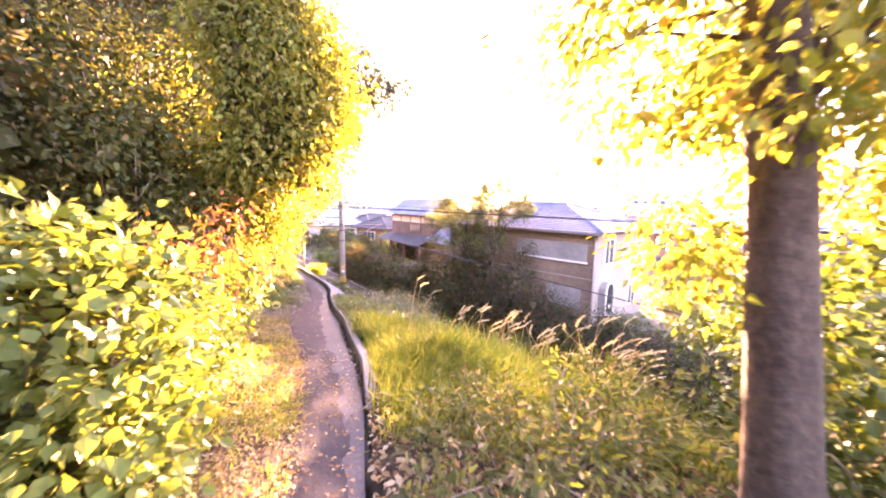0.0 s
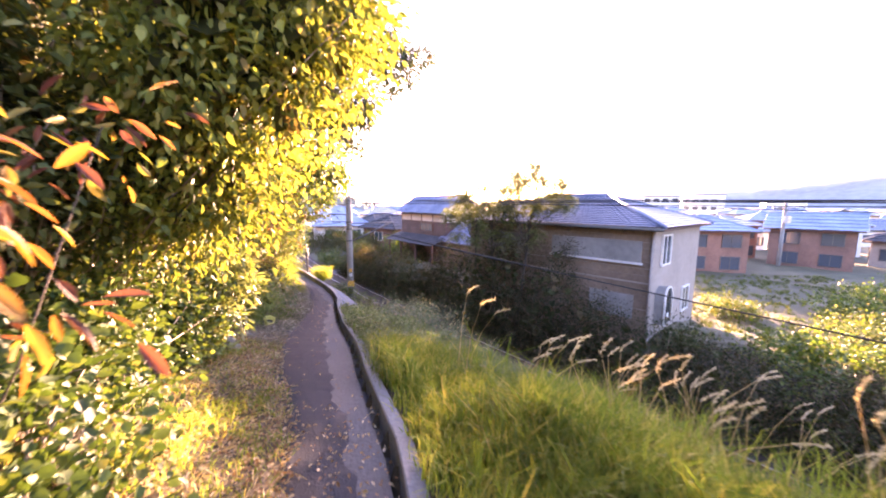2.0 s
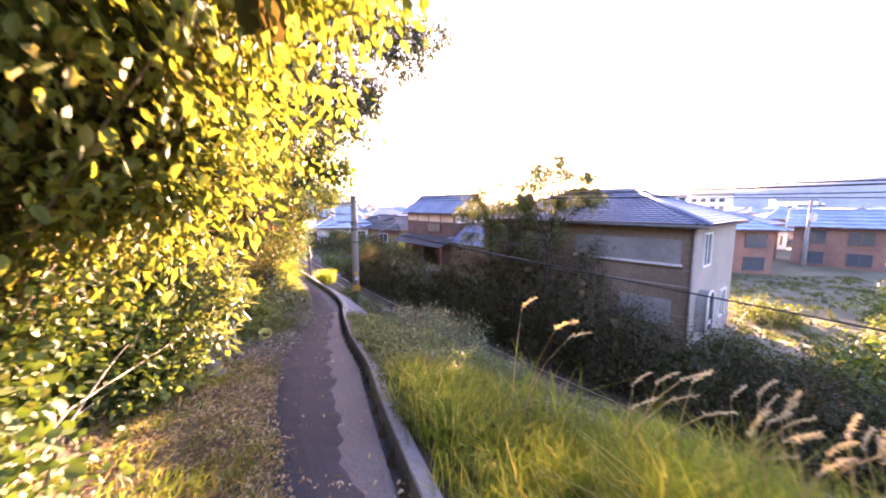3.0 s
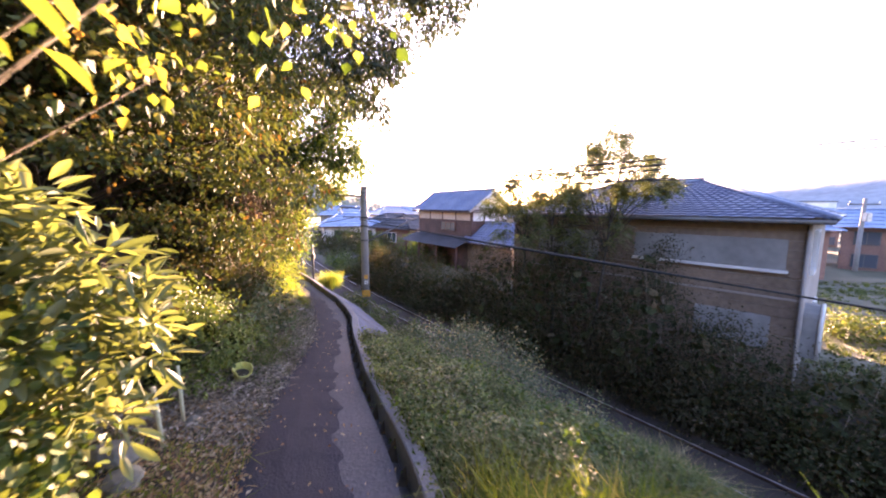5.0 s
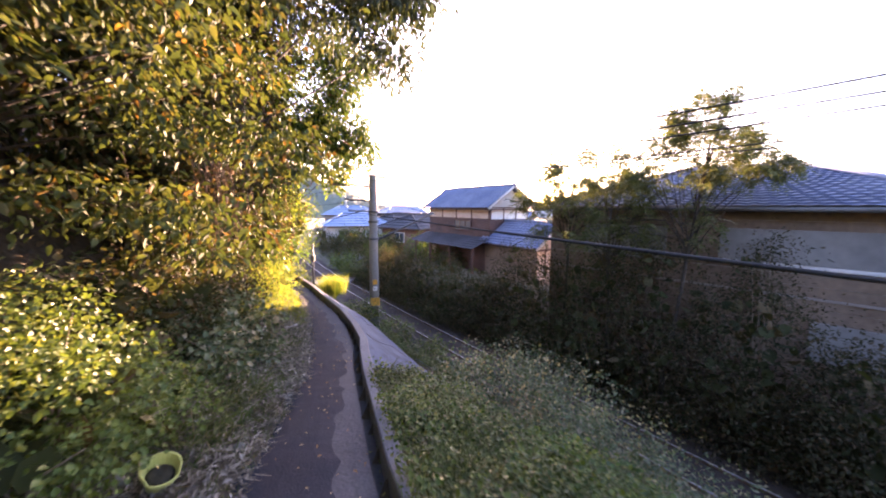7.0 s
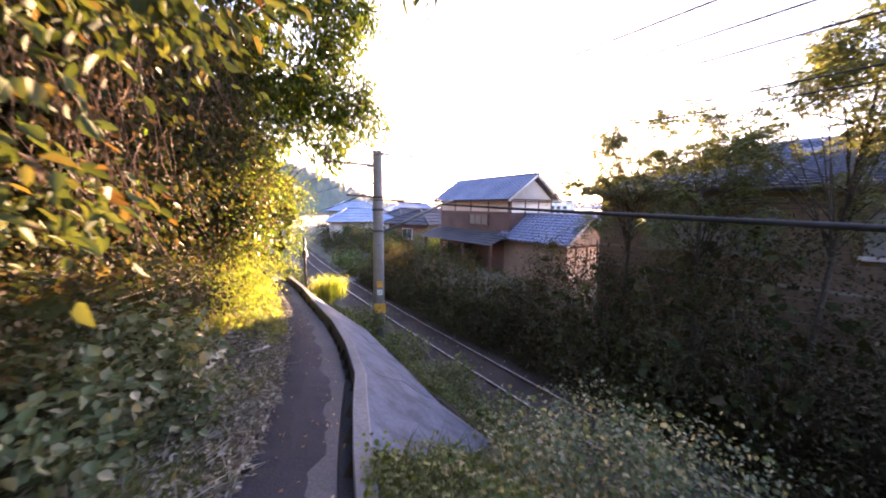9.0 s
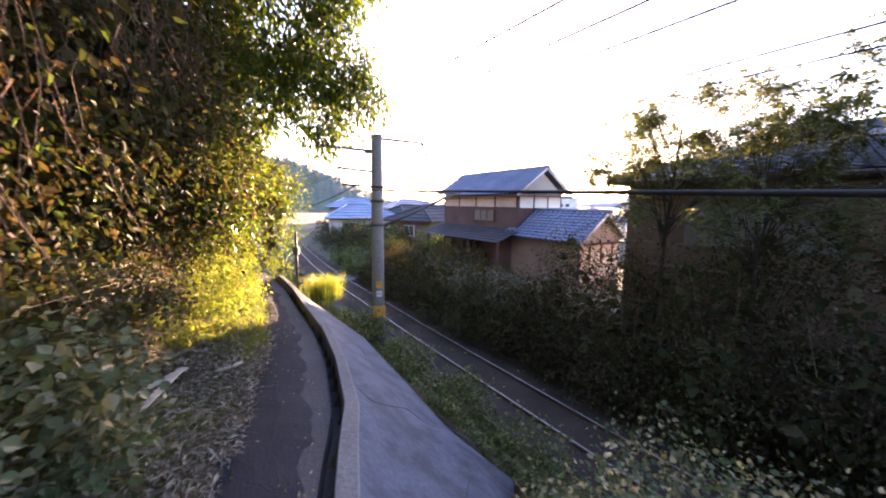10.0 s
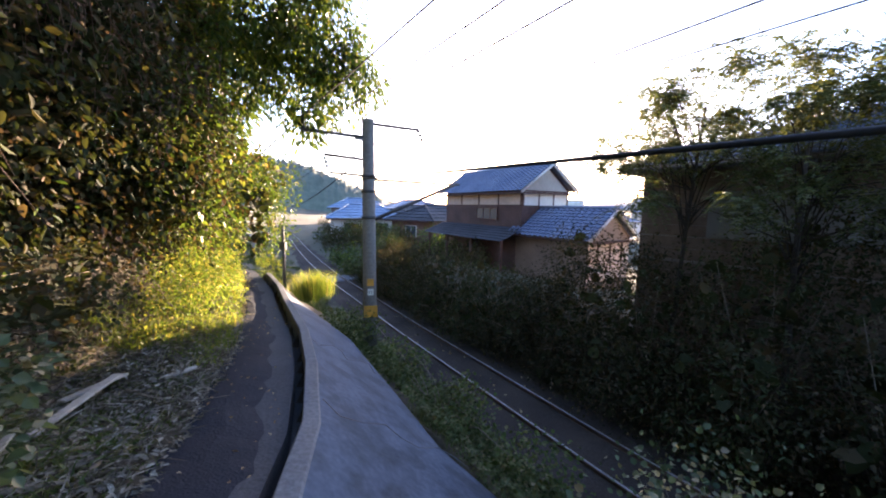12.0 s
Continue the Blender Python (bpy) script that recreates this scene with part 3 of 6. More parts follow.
def mast(at, label, top=1.36, arms=True):
    x, y = at
    z0 = float(ground_z(x, y)) - 0.1
    root = tagged(new("railway_mast"), label, "mast", "masts along the track")
    root.location = (x, y, z0)
    h = top - z0
    rod("pole", [(0, 0, 0), (0, 0, h * 0.5), (0, 0, h)], [0.155, 0.145, 0.13], M["pole"], root, 20, "round grey concrete pole")
    if not arms:
        return root
    n, t = Vector((0.787, 0.616, 0)), Vector((0.616, -0.787, 0))

    def arm(name, zz, to, r, mat_name="iron", start=None, label=""):
        p = (start or Vector((0, 0, zz - z0)))
        rod(name, [p, p + to], r, M[mat_name], root, 8, label)
    arm("top_arm", 1.28, n * 1.25 + Vector((0, 0, 0.02)), 0.035)
    tip = n * 1.25 + Vector((0, 0, 1.30 - z0))
    for k in range(4):
        a = tip + Vector((0.03 * k, 0.02 * k, -0.085 * k))
        rod("insulator", [a, a + Vector((0.012, 0.008, -0.03)), a + Vector((0.03, 0.02, -0.075))], [0.022, 0.05, 0.022], M["iron"], root, 10)
    arm("band", 0.93, n * 0.3, 0.03, "galv", -n * 0.3 + Vector((0, 0, 0.93 - z0)))
    arm("left_arm", 0.98, -n * 1.35, 0.035)
    arm("upright", 1.0, Vector((0, 0, 0.42)), 0.035, "iron", -n * 1.35 + Vector((0, 0, 0.98 - z0)))
    arm("lower_arm", 0.5, -n * 0.95 + Vector((0, 0, 0.04)), 0.03)
    for k in range(3):
        a = -n * 0.95 + Vector((0.02 * k, 0, 0.5 - z0 - 0.08 * k))
        rod("insulator", [a, a + Vector((0.01, 0, -0.03)), a + Vector((0.02, 0, -0.07))], [0.02, 0.045, 0.02], M["white"], root, 10)
    arm("strut", -0.85, n * 2.4 + Vector((0, 0, 0.95)), 0.04)
    arm("side_arm", 0.08, n * 2.5, 0.028)
    arm("side_arm", 0.16, -n * 0.85 + Vector((0, 0, 0.02)), 0.025)
    for zz in (0.15, -0.18, -0.75):
        rod("clamp", [(0, 0, zz - z0 - 0.03), (0, 0, zz - z0 + 0.03)], 0.165, M["iron"], root, 20)
    rod("bracket", [-t * 0.24 + Vector((0, 0, 0.15 - z0)), t * 0.24 + Vector((0, 0, 0.15 - z0))], 0.02, M["iron"], root)
    # plates wrapped round the pole, facing the path
    look_at = Vector((0.26, -0.966, 0))

    def plate(name, zc, w, hgt, material, label):
        bm = soft_box(-w / 2, w / 2, -0.012, 0.012, -hgt / 2, hgt / 2, 0.004)
        ob = part(name, bm, material, root, label)
        ob.location = look_at * 0.165 + Vector((0.02, 0, zc - z0))
        ob.rotation_euler = (0, 0, math.atan2(look_at.x, -look_at.y))
        return ob
    plate("warning_plate", -2.87, 0.30, 0.27, M["orange"], "faded orange warning plate")
    p = plate("number_plate", -2.42, 0.13, 0.14, M["white"], "white number plate")
    for dx in (-0.025, 0.025):
        part("numeral", box(bmesh.new(), dx - 0.008, dx + 0.008, -0.016, -0.0125, -0.035, 0.035), M["wire"], p)
    plate("band_plate", -2.2, 0.15, 0.16, M["orange"], "worn yellow band")
    return root


def wires():
    def wire(label, pts, r):
        return tagged(new("overhead_wire", mesh_from("overhead_wire", *tube(pts, r, 5), M["wire"], True)), label, "wire", "overhead wires")
    def along(s0, s1, z0, z1, sag=0.0, k0=-18, k1=34, n=26):
        """Points of a wire: s0, z0 six metres up the track from the bend, s1, z1 eighteen metres nearer."""
        out = []
        for i in range(n + 1):
            k = k0 + (k1 - k0) * i / n
            f = (k + 6) / 18
            out.append(at_track(s0 + (s1 - s0) * f, k, z0 + (z1 - z0) * f - 4 * sag * f * (1 - f)))
        return out
    wire("thick black cable strung from the mast along the track", along(-1.83, -2.94, 0.117, -0.348, 0.055, -4.9), [float(np.interp(-4.9 + 38.9 * i / 26, [-5, 0, 4, 5.5, 7], [0.012, 0.018, 0.026, 0.024, 0.011])) for i in range(27)])
    for s0, s1, z0, z1 in ((-3.11, -3.10, 1.19, 1.10), (-2.62, -2.80, 1.15, 1.08), (-2.36, -2.30, 1.04, 1.11), (-1.10, -1.42, 1.05, 1.04), (-0.10, -0.76, 1.28, 0.95)):
        wire("thin black overhead wire strung along the track", along(s0, s1, z0, z1), 0.0085)
    wire("thin black cable from the mast to the house", sagging(at_track(-0.3, -4.2, 0.18), (-4.4, 29.9, 0.05), 0.05), 0.012)
    wire("black cable running on from the mast", sagging(at_track(-2.4, -4.2, 0.18), (-13, 30.5, -0.6), 0.15), 0.014)
    for dz in (0, 0.5):
        wire("thin black wire running on from the mast", sagging(at_track(-2.6, -4.2, 0.5 + dz), (-14, 31, 0.6 + dz), 0.2), 0.007)
    # short iron post at the bend
    x, y = -7.62, 19.75
    z0 = float(path_z(y))
    post = tagged(new("iron_post"), "thin dark iron post with a small box beside the kerb", "post")
    post.location = (x, y, z0 - 0.1)
    rod("shaft", [(0, 0, 0), (0, 0, 1.55)], 0.035, M["iron"], post)
    part("box", soft_box(-0.07, 0.07, -0.06, 0.06, 0.95, 1.15), M["iron"], post)


# ---- houses ----
def roof_slope(p0, p1, p2, p3, rows, cols, amp, lip):
    """A tiled slope: p0 to p1 along the eave, p3 to p2 along the top; courses step, tiles roll."""
    p0, p1, p2, p3 = (Vector(p) for p in (p0, p1, p2, p3))
    nrm = (p1 - p0).cross((p3 + p2) / 2 - (p0 + p1) / 2).normalized()
    verts, faces = [], []
    per = 4
    nu = cols * per + 1
    for r in range(rows):
        for e, v in ((0, r / rows), (1, (r + 1) / rows)):
            a, b = p0.lerp(p3, v), p1.lerp(p2, v)
            for i in range(nu):
                u = i / (nu - 1)
                roll = amp * (0.5 + 0.5 * math.cos(2 * math.pi * i / per))
                verts.append(a.lerp(b, u) + nrm * (roll + (lip if e == 0 else 0)))
    for r in range(rows):
        o = r * 2 * nu
        for i in range(nu - 1):
            faces.append((o + i, o + i + 1, o + nu + i + 1, o + nu + i))
            if r < rows - 1:
                faces.append((o + nu + i, o + nu + i + 1, o + 2 * nu + i + 1, o + 2 * nu + i))
    return verts, faces


def wall_panel(bm, a, b, z0, z1, t):
    a, b = Vector((*a, 0)), Vector((*b, 0))
    n = (b - a).cross(Vector((0, 0, 1))).normalized() * t
    pts = [a, b, b - n, a - n]
    vs = [bm.verts.new((p.x, p.y, z)) for z in (z0, z1) for p in pts]
    for f in ((0, 1, 5, 4), (1, 2, 6, 5), (2, 3, 7, 6), (3, 0, 4, 7), (4, 5, 6, 7), (3, 2, 1, 0)):
        bm.faces.new([vs[i] for i in f])


def window_at(root, x, y, z, w, h, side, glass="glass", frame="plaster", mull=1):
    """A window on a wall: side gives the way it faces, as an angle."""
    win = child("window", None, root)
    win.location = (x, y, z)
    win.rotation_euler = (0, 0, side)
    bm = bmesh.new()
    f = 0.05
    for x0, x1, z0, z1 in ((-w / 2 - f, w / 2 + f, -h / 2 - f, -h / 2), (-w / 2 - f, w / 2 + f, h / 2, h / 2 + f), (-w / 2 - f, -w / 2, -h / 2, h / 2), (w / 2, w / 2 + f, -h / 2, h / 2)):
        box(bm, x0, x1, -0.06, 0.02, z0, z1)
    for k in range(mull):
        c = -w / 2 + w * (k + 1) / (mull + 1)
        box(bm, c - 0.02, c + 0.02, -0.045, 0.015, -h / 2, h / 2)
    part("frame", bm, M[frame], win)
    for k in range(mull + 1):
        x0 = -w / 2 + w * k / (mull + 1)
        part("pane", box(bmesh.new(), x0 + 0.005, x0 + w / (mull + 1) - 0.005, -0.025, -0.01, -h / 2, h / 2), M[glass], win)
    return win


def house(name, label, center, ang, length, width, z0, eave, rise, hip=None, wall="tan", roof="tile", over=0.5, detail=True, windows=(), band=None, rows=14, group="", relief=0.05, trim="plaster"):
    """A house on local axes: length along x, width along y; hip is the run of the hipped ends, none for a gable."""
    root = tagged(new(name), label, "house", group)
    root.location = (center[0], center[1], z0)
    root.rotation_euler = (0, 0, ang)
    h, lx, wy = eave - z0, length / 2, width / 2
    corners = [(-lx, -wy), (lx, -wy), (lx, wy), (-lx, wy)]
    drop = over * rise / (wy + over)
    wt = h + drop * 0.9
    for i in range(4):
        bm = bmesh.new()
        a, b = corners[i], corners[(i + 1) % 4]
        inset = 0.15
        if i % 2:
            a = (a[0], a[1] + (inset if i == 1 else -inset))
            b = (b[0], b[1] - (inset if i == 1 else -inset))
        wall_panel(bm, a, b, -0.3, wt - 0.02, 0.15)
        if hip is None and i % 2:
            sx = a[0]
            t = -0.15 if sx > 0 else 0.15
            vs = [bm.verts.new(p) for p in ((sx, -wy + 0.1, wt - 0.02), (sx, wy - 0.1, wt - 0.02), (sx, 0, h + rise - 0.08), (sx + t, -wy + 0.1, wt - 0.02), (sx + t, wy - 0.1, wt - 0.02), (sx + t, 0, h + rise - 0.08))]
            for f in ((0, 1, 2), (5, 4, 3), (0, 3, 4, 1), (1, 4, 5, 2), (2, 5, 3, 0)):
                bm.faces.new([vs[k] for k in f])
        part("wall", bm, M[wall], root)
    ex, ey = lx + over, wy + over
    run = (hip if hip is not None else 0)
    rx = ex - run
    top = h + rise
    slopes = [((-ex, -ey, h), (ex, -ey, h), (rx, 0, top), (-rx, 0, top)), ((ex, ey, h), (-ex, ey, h), (-rx, 0, top), (rx, 0, top))]
    if hip is not None:
        slopes += [((ex, -ey, h), (ex, ey, h), (rx, 0.02, top), (rx, -0.02, top)), ((-ex, ey, h), (-ex, -ey, h), (-rx, -0.02, top), (-rx, 0.02, top))]
    for s in slopes:
        wide = (Vector(s[1]) - Vector(s[0])).length
        if detail:
            v, f = roof_slope(*s, rows, max(4, int(wide / 0.3)), relief, 0.045)
        else:
            v, f = roof_slope(*s, 5, max(3, int(wide / 0.9)), 0.03, 0.05)
        child("roof_slope", mesh_from("roof_slope", v, f, M[roof], False), root)
    # boards under the eaves and along the ridge
    bm = bmesh.new()
    box(bm, -ex + 0.04, ex - 0.04, -ey + 0.03, ey - 0.03, h - 0.09, h - 0.02)
    part("soffit", bm, M["timber"], root)
    if rx > 0.3:
        rod("ridge_cap", [(-rx - 0.05, 0, top + 0.05), (rx + 0.05, 0, top + 0.05)], 0.10, M[roof], root, 8)
    if hip is not None:
        for sx in (-1, 1):
            for sy in (-1, 1):
                rod("hip_cap", [(sx * ex, sy * ey, h + 0.04), (sx * rx, 0, top + 0.06)], 0.07, M[roof], root, 6)
    else:
        for sx in (-1, 1):
            for sy in (-1, 1):
                rod("barge_board", [(sx * (ex - 0.05), sy * ey, h - 0.03), (sx * (ex - 0.05), 0, top - 0.03)], 0.07, M["plaster"], root, 4)
    for face, u, zc, w, hh, m in windows:
        if face == "front":
            window_at(root, u, -wy - 0.01, zc - z0, w, hh, 0, mull=m, frame=trim)
        elif face == "back":
            window_at(root, u, wy + 0.01, zc - z0, w, hh, math.pi, mull=m, frame=trim)
        elif face == "left":
            window_at(root, -lx - 0.01, u, zc - z0, w, hh, -math.pi / 2, mull=m, frame=trim)
        else:
            window_at(root, lx + 0.01, u, zc - z0, w, hh, math.pi / 2, mull=m, frame=trim)
    return root


def build_houses():
    # house beside the track: long side along the rails
    u, v = np.array([-0.671, 0.741]), np.array([0.741, 0.671])
    A = np.array([6.05, 13.3])
    L, W = 8.1, 5.4
    c = A + u * L / 2 + v * W / 2
    ang = math.atan2(u[1], u[0])
    # local x runs along u, so the side facing the track is local +y
    h = house("track_house", "two-storey tan house with a hipped blue-grey tiled roof beside the track", c, ang, L, W, -4.1, 0.34, 1.08, hip=3.1, wall="tan", roof="tile", over=0.36, rows=18, relief=0.018,
              windows=[("left", 1.6, -0.45, 0.8, 0.95, 1), ("left", -1.2, -2.6, 0.8, 0.9, 1)])
    z0 = -4.1
    # brown boarding on the track side, with the pale shutter panel and its ledge
    for lo, hi in ((-4.12, -2.4), (-2.38, -1.02), (-1.0, 0.28)):
        n = 6 if lo > -3 else 8
        for k in range(n):
            za, zb = lo + (hi - lo) * k / n, lo + (hi - lo) * (k + 1) / n
            part("board", soft_box(-L / 2 + 0.06, L / 2 - 0.02, W / 2 + 0.002, W / 2 + 0.03, za - z0 + 0.004, zb - z0 - 0.004, 0.004), M["siding"], h)
    part("shutter", soft_box(-L / 2 + 0.35, -L / 2 + 3.6, W / 2 + 0.03, W / 2 + 0.10, -0.82 - z0, -0.12 - z0, 0.01), M["grey_panel"], h, "pale grey closed shutter")
    part("ledge", soft_box(-L / 2 + 0.3, -L / 2 + 3.65, W / 2 + 0.03, W / 2 + 0.15, -0.9 - z0, -0.83 - z0, 0.01), M["plaster"], h)
    part("shutter", soft_box(-L / 2 + 0.5, -L / 2 + 2.0, W / 2 + 0.03, W / 2 + 0.09, -2.75 - z0, -1.95 - z0, 0.01), M["grey_panel"], h, "pale grey closed shutter")
    part("shutter", soft_box(L / 2 - 3.4, L / 2 - 1.2, W / 2 + 0.03, W / 2 + 0.09, -1.0 - z0, -0.15 - z0, 0.01), M["grey_panel"], h, "pale grey closed shutter")
    rod("downpipe", [(-L / 2 + 0.03, W / 2 + 0.07, 0.1), (-L / 2 + 0.03, W / 2 + 0.07, 4.3)], 0.04, M["tan"], h, 8, "pale rain pipe")
    rod("gutter", [(-L / 2 - 0.34, W / 2 + 0.4, 4.40), (L / 2 + 0.34, W / 2 + 0.4, 4.40)], 0.05, M["iron"], h, 8)
    bay = child("bay_window", None, h, "narrow projecting bay with white rounded frame and dark glass")
    bay.location = (-L / 2, 1.9, 1.2)
    ring = [(-0.36, 0.0), (-0.36, 0.95)] + [(-0.36 * math.cos(math.pi * k / 8), 0.95 + 0.3 * math.sin(math.pi * k / 8)) for k in range(1, 8)] + [(0.36, 0.95), (0.36, 0.0)]
    rod("frame", [(-0.30, y, z) for y, z in ring], 0.035, M["plaster"], bay, 8, "white rounded frame")
    bm = bmesh.new()
    outer = [bm.verts.new((-0.29, y * 0.94, z)) for y, z in ring]
    inner = [bm.verts.new((-0.004, y, z)) for y, z in ring]
    for k in range(len(ring) - 1):
        bm.faces.new((outer[k], outer[k + 1], inner[k + 1], inner[k]))
    bm.faces.new((outer[0], inner[0], inner[-1], outer[-1]))
    part("cheek", bm, M["grey_panel"], bay, "pale side and hood")
    bm = bmesh.new()
    bm.faces.new([bm.verts.new((-0.285, y * 0.94, z)) for y, z in ring])
    bmesh.ops.solidify(bm, geom=bm.faces[:], thickness=0.012)
    part("pane", bm, M["glass"], bay)
    part("notice", box(bmesh.new(), -0.304, -0.298, -0.12, 0.06, 0.22, 0.36), M["white"], bay, "small white notice")
    part("string_course", soft_box(-L / 2 + 0.02, L / 2, W / 2 + 0.031, W / 2 + 0.06, -1.52 - z0, -1.47 - z0, 0.006), M["tan"], h, "pale line between the storeys")
    bm = soft_box(-0.35, 0.35, -0.25, 0.25, 0, 0.05, 0.01)
    sk = part("skylight", bm, M["iron"], h)
    sk.location = (0.4, 0.9, 5.24)
    sk.rotation_euler = (-0.34, 0, 0)

    # gabled tile house further on
    az, pr = np.array([-0.5896, 0.8077]), np.array([0.8077, 0.5896])
    C = np.array([-0.65, 28.0])
    Le, We, over = 7.5, 4.05, 0.42
    c = C + az * Le / 2 + pr * We / 2
    ang = math.atan2(az[1], az[0])
    z0 = -4.3
    h2 = house("tile_house", "old two-storey timber house with a blue-grey tiled gable roof", c, ang, Le - 2 * over, We - 2 * over, z0, 0.29, 1.38, None, "timber", "tile", over, rows=13, relief=0.07)
    lx, wy = Le / 2 - over, We / 2 - over
    # local +y faces the track, local -x is the gable end towards the path
    part("frieze", soft_box(-lx + 0.02, lx - 0.02, wy + 0.003, wy + 0.025, -0.33 - z0, 0.22 - z0, 0.004), M["peach"], h2, "pale plaster band under the eaves")
    part("frieze", soft_box(-lx - 0.025, -lx - 0.003, -wy + 0.02, wy - 0.02, -0.36 - z0, 0.32 - z0, 0.004), M["plaster"], h2, "white plaster band of the gable")
    bm = bmesh.new()
    vs = [bm.verts.new(p) for p in ((-lx - 0.012, -wy, 0.36 - z0), (-lx - 0.012, wy, 0.36 - z0), (-lx - 0.012, 0, 1.5 - z0))]
    bm.faces.new(vs)
    bmesh.ops.solidify(bm, geom=bm.faces[:], thickness=0.012)
    part("gable_panel", bm, M["plaster"], h2, "white plaster gable")
    for x in np.linspace(-lx + 0.05, lx - 0.05, 5):
        part("post", box(bmesh.new(), x - 0.05, x + 0.05, wy + 0.026, wy + 0.045, -0.36 - z0, 0.24 - z0), M["timber"], h2)
    for y in np.linspace(-wy + 0.05, wy - 0.05, 4):
        part("post", box(bmesh.new(), -lx - 0.045, -lx - 0.026, y - 0.04, y + 0.04, -0.38 - z0, 0.33 - z0), M["timber"], h2)
    part("rail", box(bmesh.new(), -lx, lx, wy + 0.026, wy + 0.06, -0.40 - z0, -0.34 - z0), M["timber"], h2)
    part("rail", box(bmesh.new(), -lx - 0.06, -lx - 0.026, -wy, wy, 0.30 - z0, 0.37 - z0), M["timber"], h2)
    n = 9
    for k in range(n):
        za, zb = -1.6 + 1.2 * k / n, -1.6 + 1.2 * (k + 1) / n
        part("board", box(bmesh.new(), -lx - 0.02, lx, wy + 0.003, wy + 0.028, za - z0 + 0.006, zb - z0 - 0.004), M["timber"], h2)
    window_at(h2, -0.75, wy + 0.05, -0.8 - z0, 1.7, 0.55, math.pi, frame="timber", mull=2)
    # lean-to roof along the track side
    v, f = roof_slope((lx + 0.3, wy + 1.5, -2.05 - z0), (-lx - 0.3, wy + 1.5, -2.05 - z0), (-lx - 0.3, wy + 0.03, -1.45 - z0), (lx + 0.3, wy + 0.03, -1.45 - z0), 6, 22, 0.03, 0.03)
    child("lean_to_roof", mesh_from("lean_to_roof", v, f, M["tile_dark"]), h2, "dark tiled lean-to roof")
    for x in (-lx, -lx * 0.3, lx * 0.4, lx):
        part("lean_to_post", box(bmesh.new(), x - 0.06, x + 0.06, wy + 1.2, wy + 1.32, -0.2, -2.0 - z0), M["timber"], h2)
    part("paper_screen", soft_box(lx - 0.9, lx - 0.3, wy + 0.05, wy + 0.09, -3.4 - z0, -2.4 - z0, 0.01), M["peach"], h2, "pale screen under the lean-to")

    # annexe with its tiled roof and peach gable
    E0 = np.array([1.5, 25.0])
    La, Wa, ov = 4.6, 3.4, 0.3
    c = E0 + az * La / 2 + pr * Wa / 2
    h3 = house("annexe", "low annexe with a blue-grey tiled roof and a peach plaster gable", c, ang, La - 2 * ov, Wa - 2 * ov, -4.3, -1.75, 1.25, None, "siding", "tile", ov, rows=10, relief=0.07)
    lx, wy = La / 2 - ov, Wa / 2 - ov
    part("gable_plaster", soft_box(-lx - 0.008, -lx - 0.003, -wy + 0.02, wy - 0.02, 0.9, 2.42, 0.001), M["peach"], h3, "peach plaster wall of the gable")
    bm = bmesh.new()
    bm.faces.new([bm.verts.new(p) for p in ((-lx - 0.004, -wy, 2.5), (-lx - 0.004, wy, 2.5), (-lx - 0.004, 0, 3.66))])
    bmesh.ops.solidify(bm, geom=bm.faces[:], thickness=0.012)
    part("gable_panel", bm, M["peach"], h3, "peach plaster gable")
    part("beam", box(bmesh.new(), -lx - 0.05, -lx - 0.01, -wy, wy, 2.42, 2.52), M["timber"], h3)
    for y in (-0.8, 0, 0.8):
        part("post", box(bmesh.new(), -lx - 0.05, -lx - 0.01, y - 0.04, y + 0.04, 1.6, 2.42), M["timber"], h3)

    # the town
    rng = random.Random(11)
    spots = [(20.0, 30.5, "brick", "tile_blue"), (27.0, 37.5, "brick", "tile"), (30.5, 32.0, "brick", "tile_blue"), (38.0, 31.0, "tan", "tile_dark"), (39.0, 39.0, "plaster", "tile_blue"),
             (46, 36, "tan", "tile"), (33.5, 44, "plaster", "tile_blue"), (42, 50, "brick", "tile_blue"), (54, 47, "plaster", "tile"), (26, 47, "tan", "tile"), (20, 55, "plaster", "tile_blue"),
             (35, 60, "tan", "tile_blue"), (50, 63, "plaster", "tile_blue"), (66, 60, "peach", "tile"), (28, 75, "plaster", "tile_blue"), (45, 82, "brick", "tile_blue"), (70, 80, "plaster", "tile_blue"),
             (12, 52, "plaster", "tile"), (10, 78, "tan", "tile_blue"), (62, 100, "plaster", "tile_blue"), (90, 95, "tan", "tile_blue"), (30, 105, "plaster", "tile"), (85, 70, "plaster", "tile_blue")]
    left = [(-14.0, 47.5, "plaster", "tile_blue", 0.4), (-9.5, 52, "plaster", "tile_dark", 0.9), (-18.5, 60, "tan", "tile_blue", 0.2), (-12, 66, "plaster", "tile", 0.6), (-6.2, 44.5, "brick", "tile_dark", 0.95), (-3, 60, "plaster", "tile_blue", 0.3), (-24, 84, "plaster", "tile_blue", 0.5), (-13, 90, "tan", "tile_blue", 0.1)]
    for i, (x, y, w, r) in enumerate(spots):
        tall = rng.random() < 0.5
        e = -4.4 + (3.6 if tall else 2.6) * (1 if y < 60 else 1.15)
        L, Wd = rng.uniform(3.7, 5.2), rng.uniform(3.3, 4.2)
        wins = [(f, uu, -4.4 + zz, 1.2, 0.9, 1) for f, uu in (("front", -L / 4), ("front", L / 4), ("back", L / 4), ("back", -L / 4), ("left", 0), ("right", 0)) for zz in ((1.2, 2.85) if tall else (1.5,))]
        words = {"brick": "red-brown", "plaster": "white", "tan": "tan", "peach": "peach"}[w]
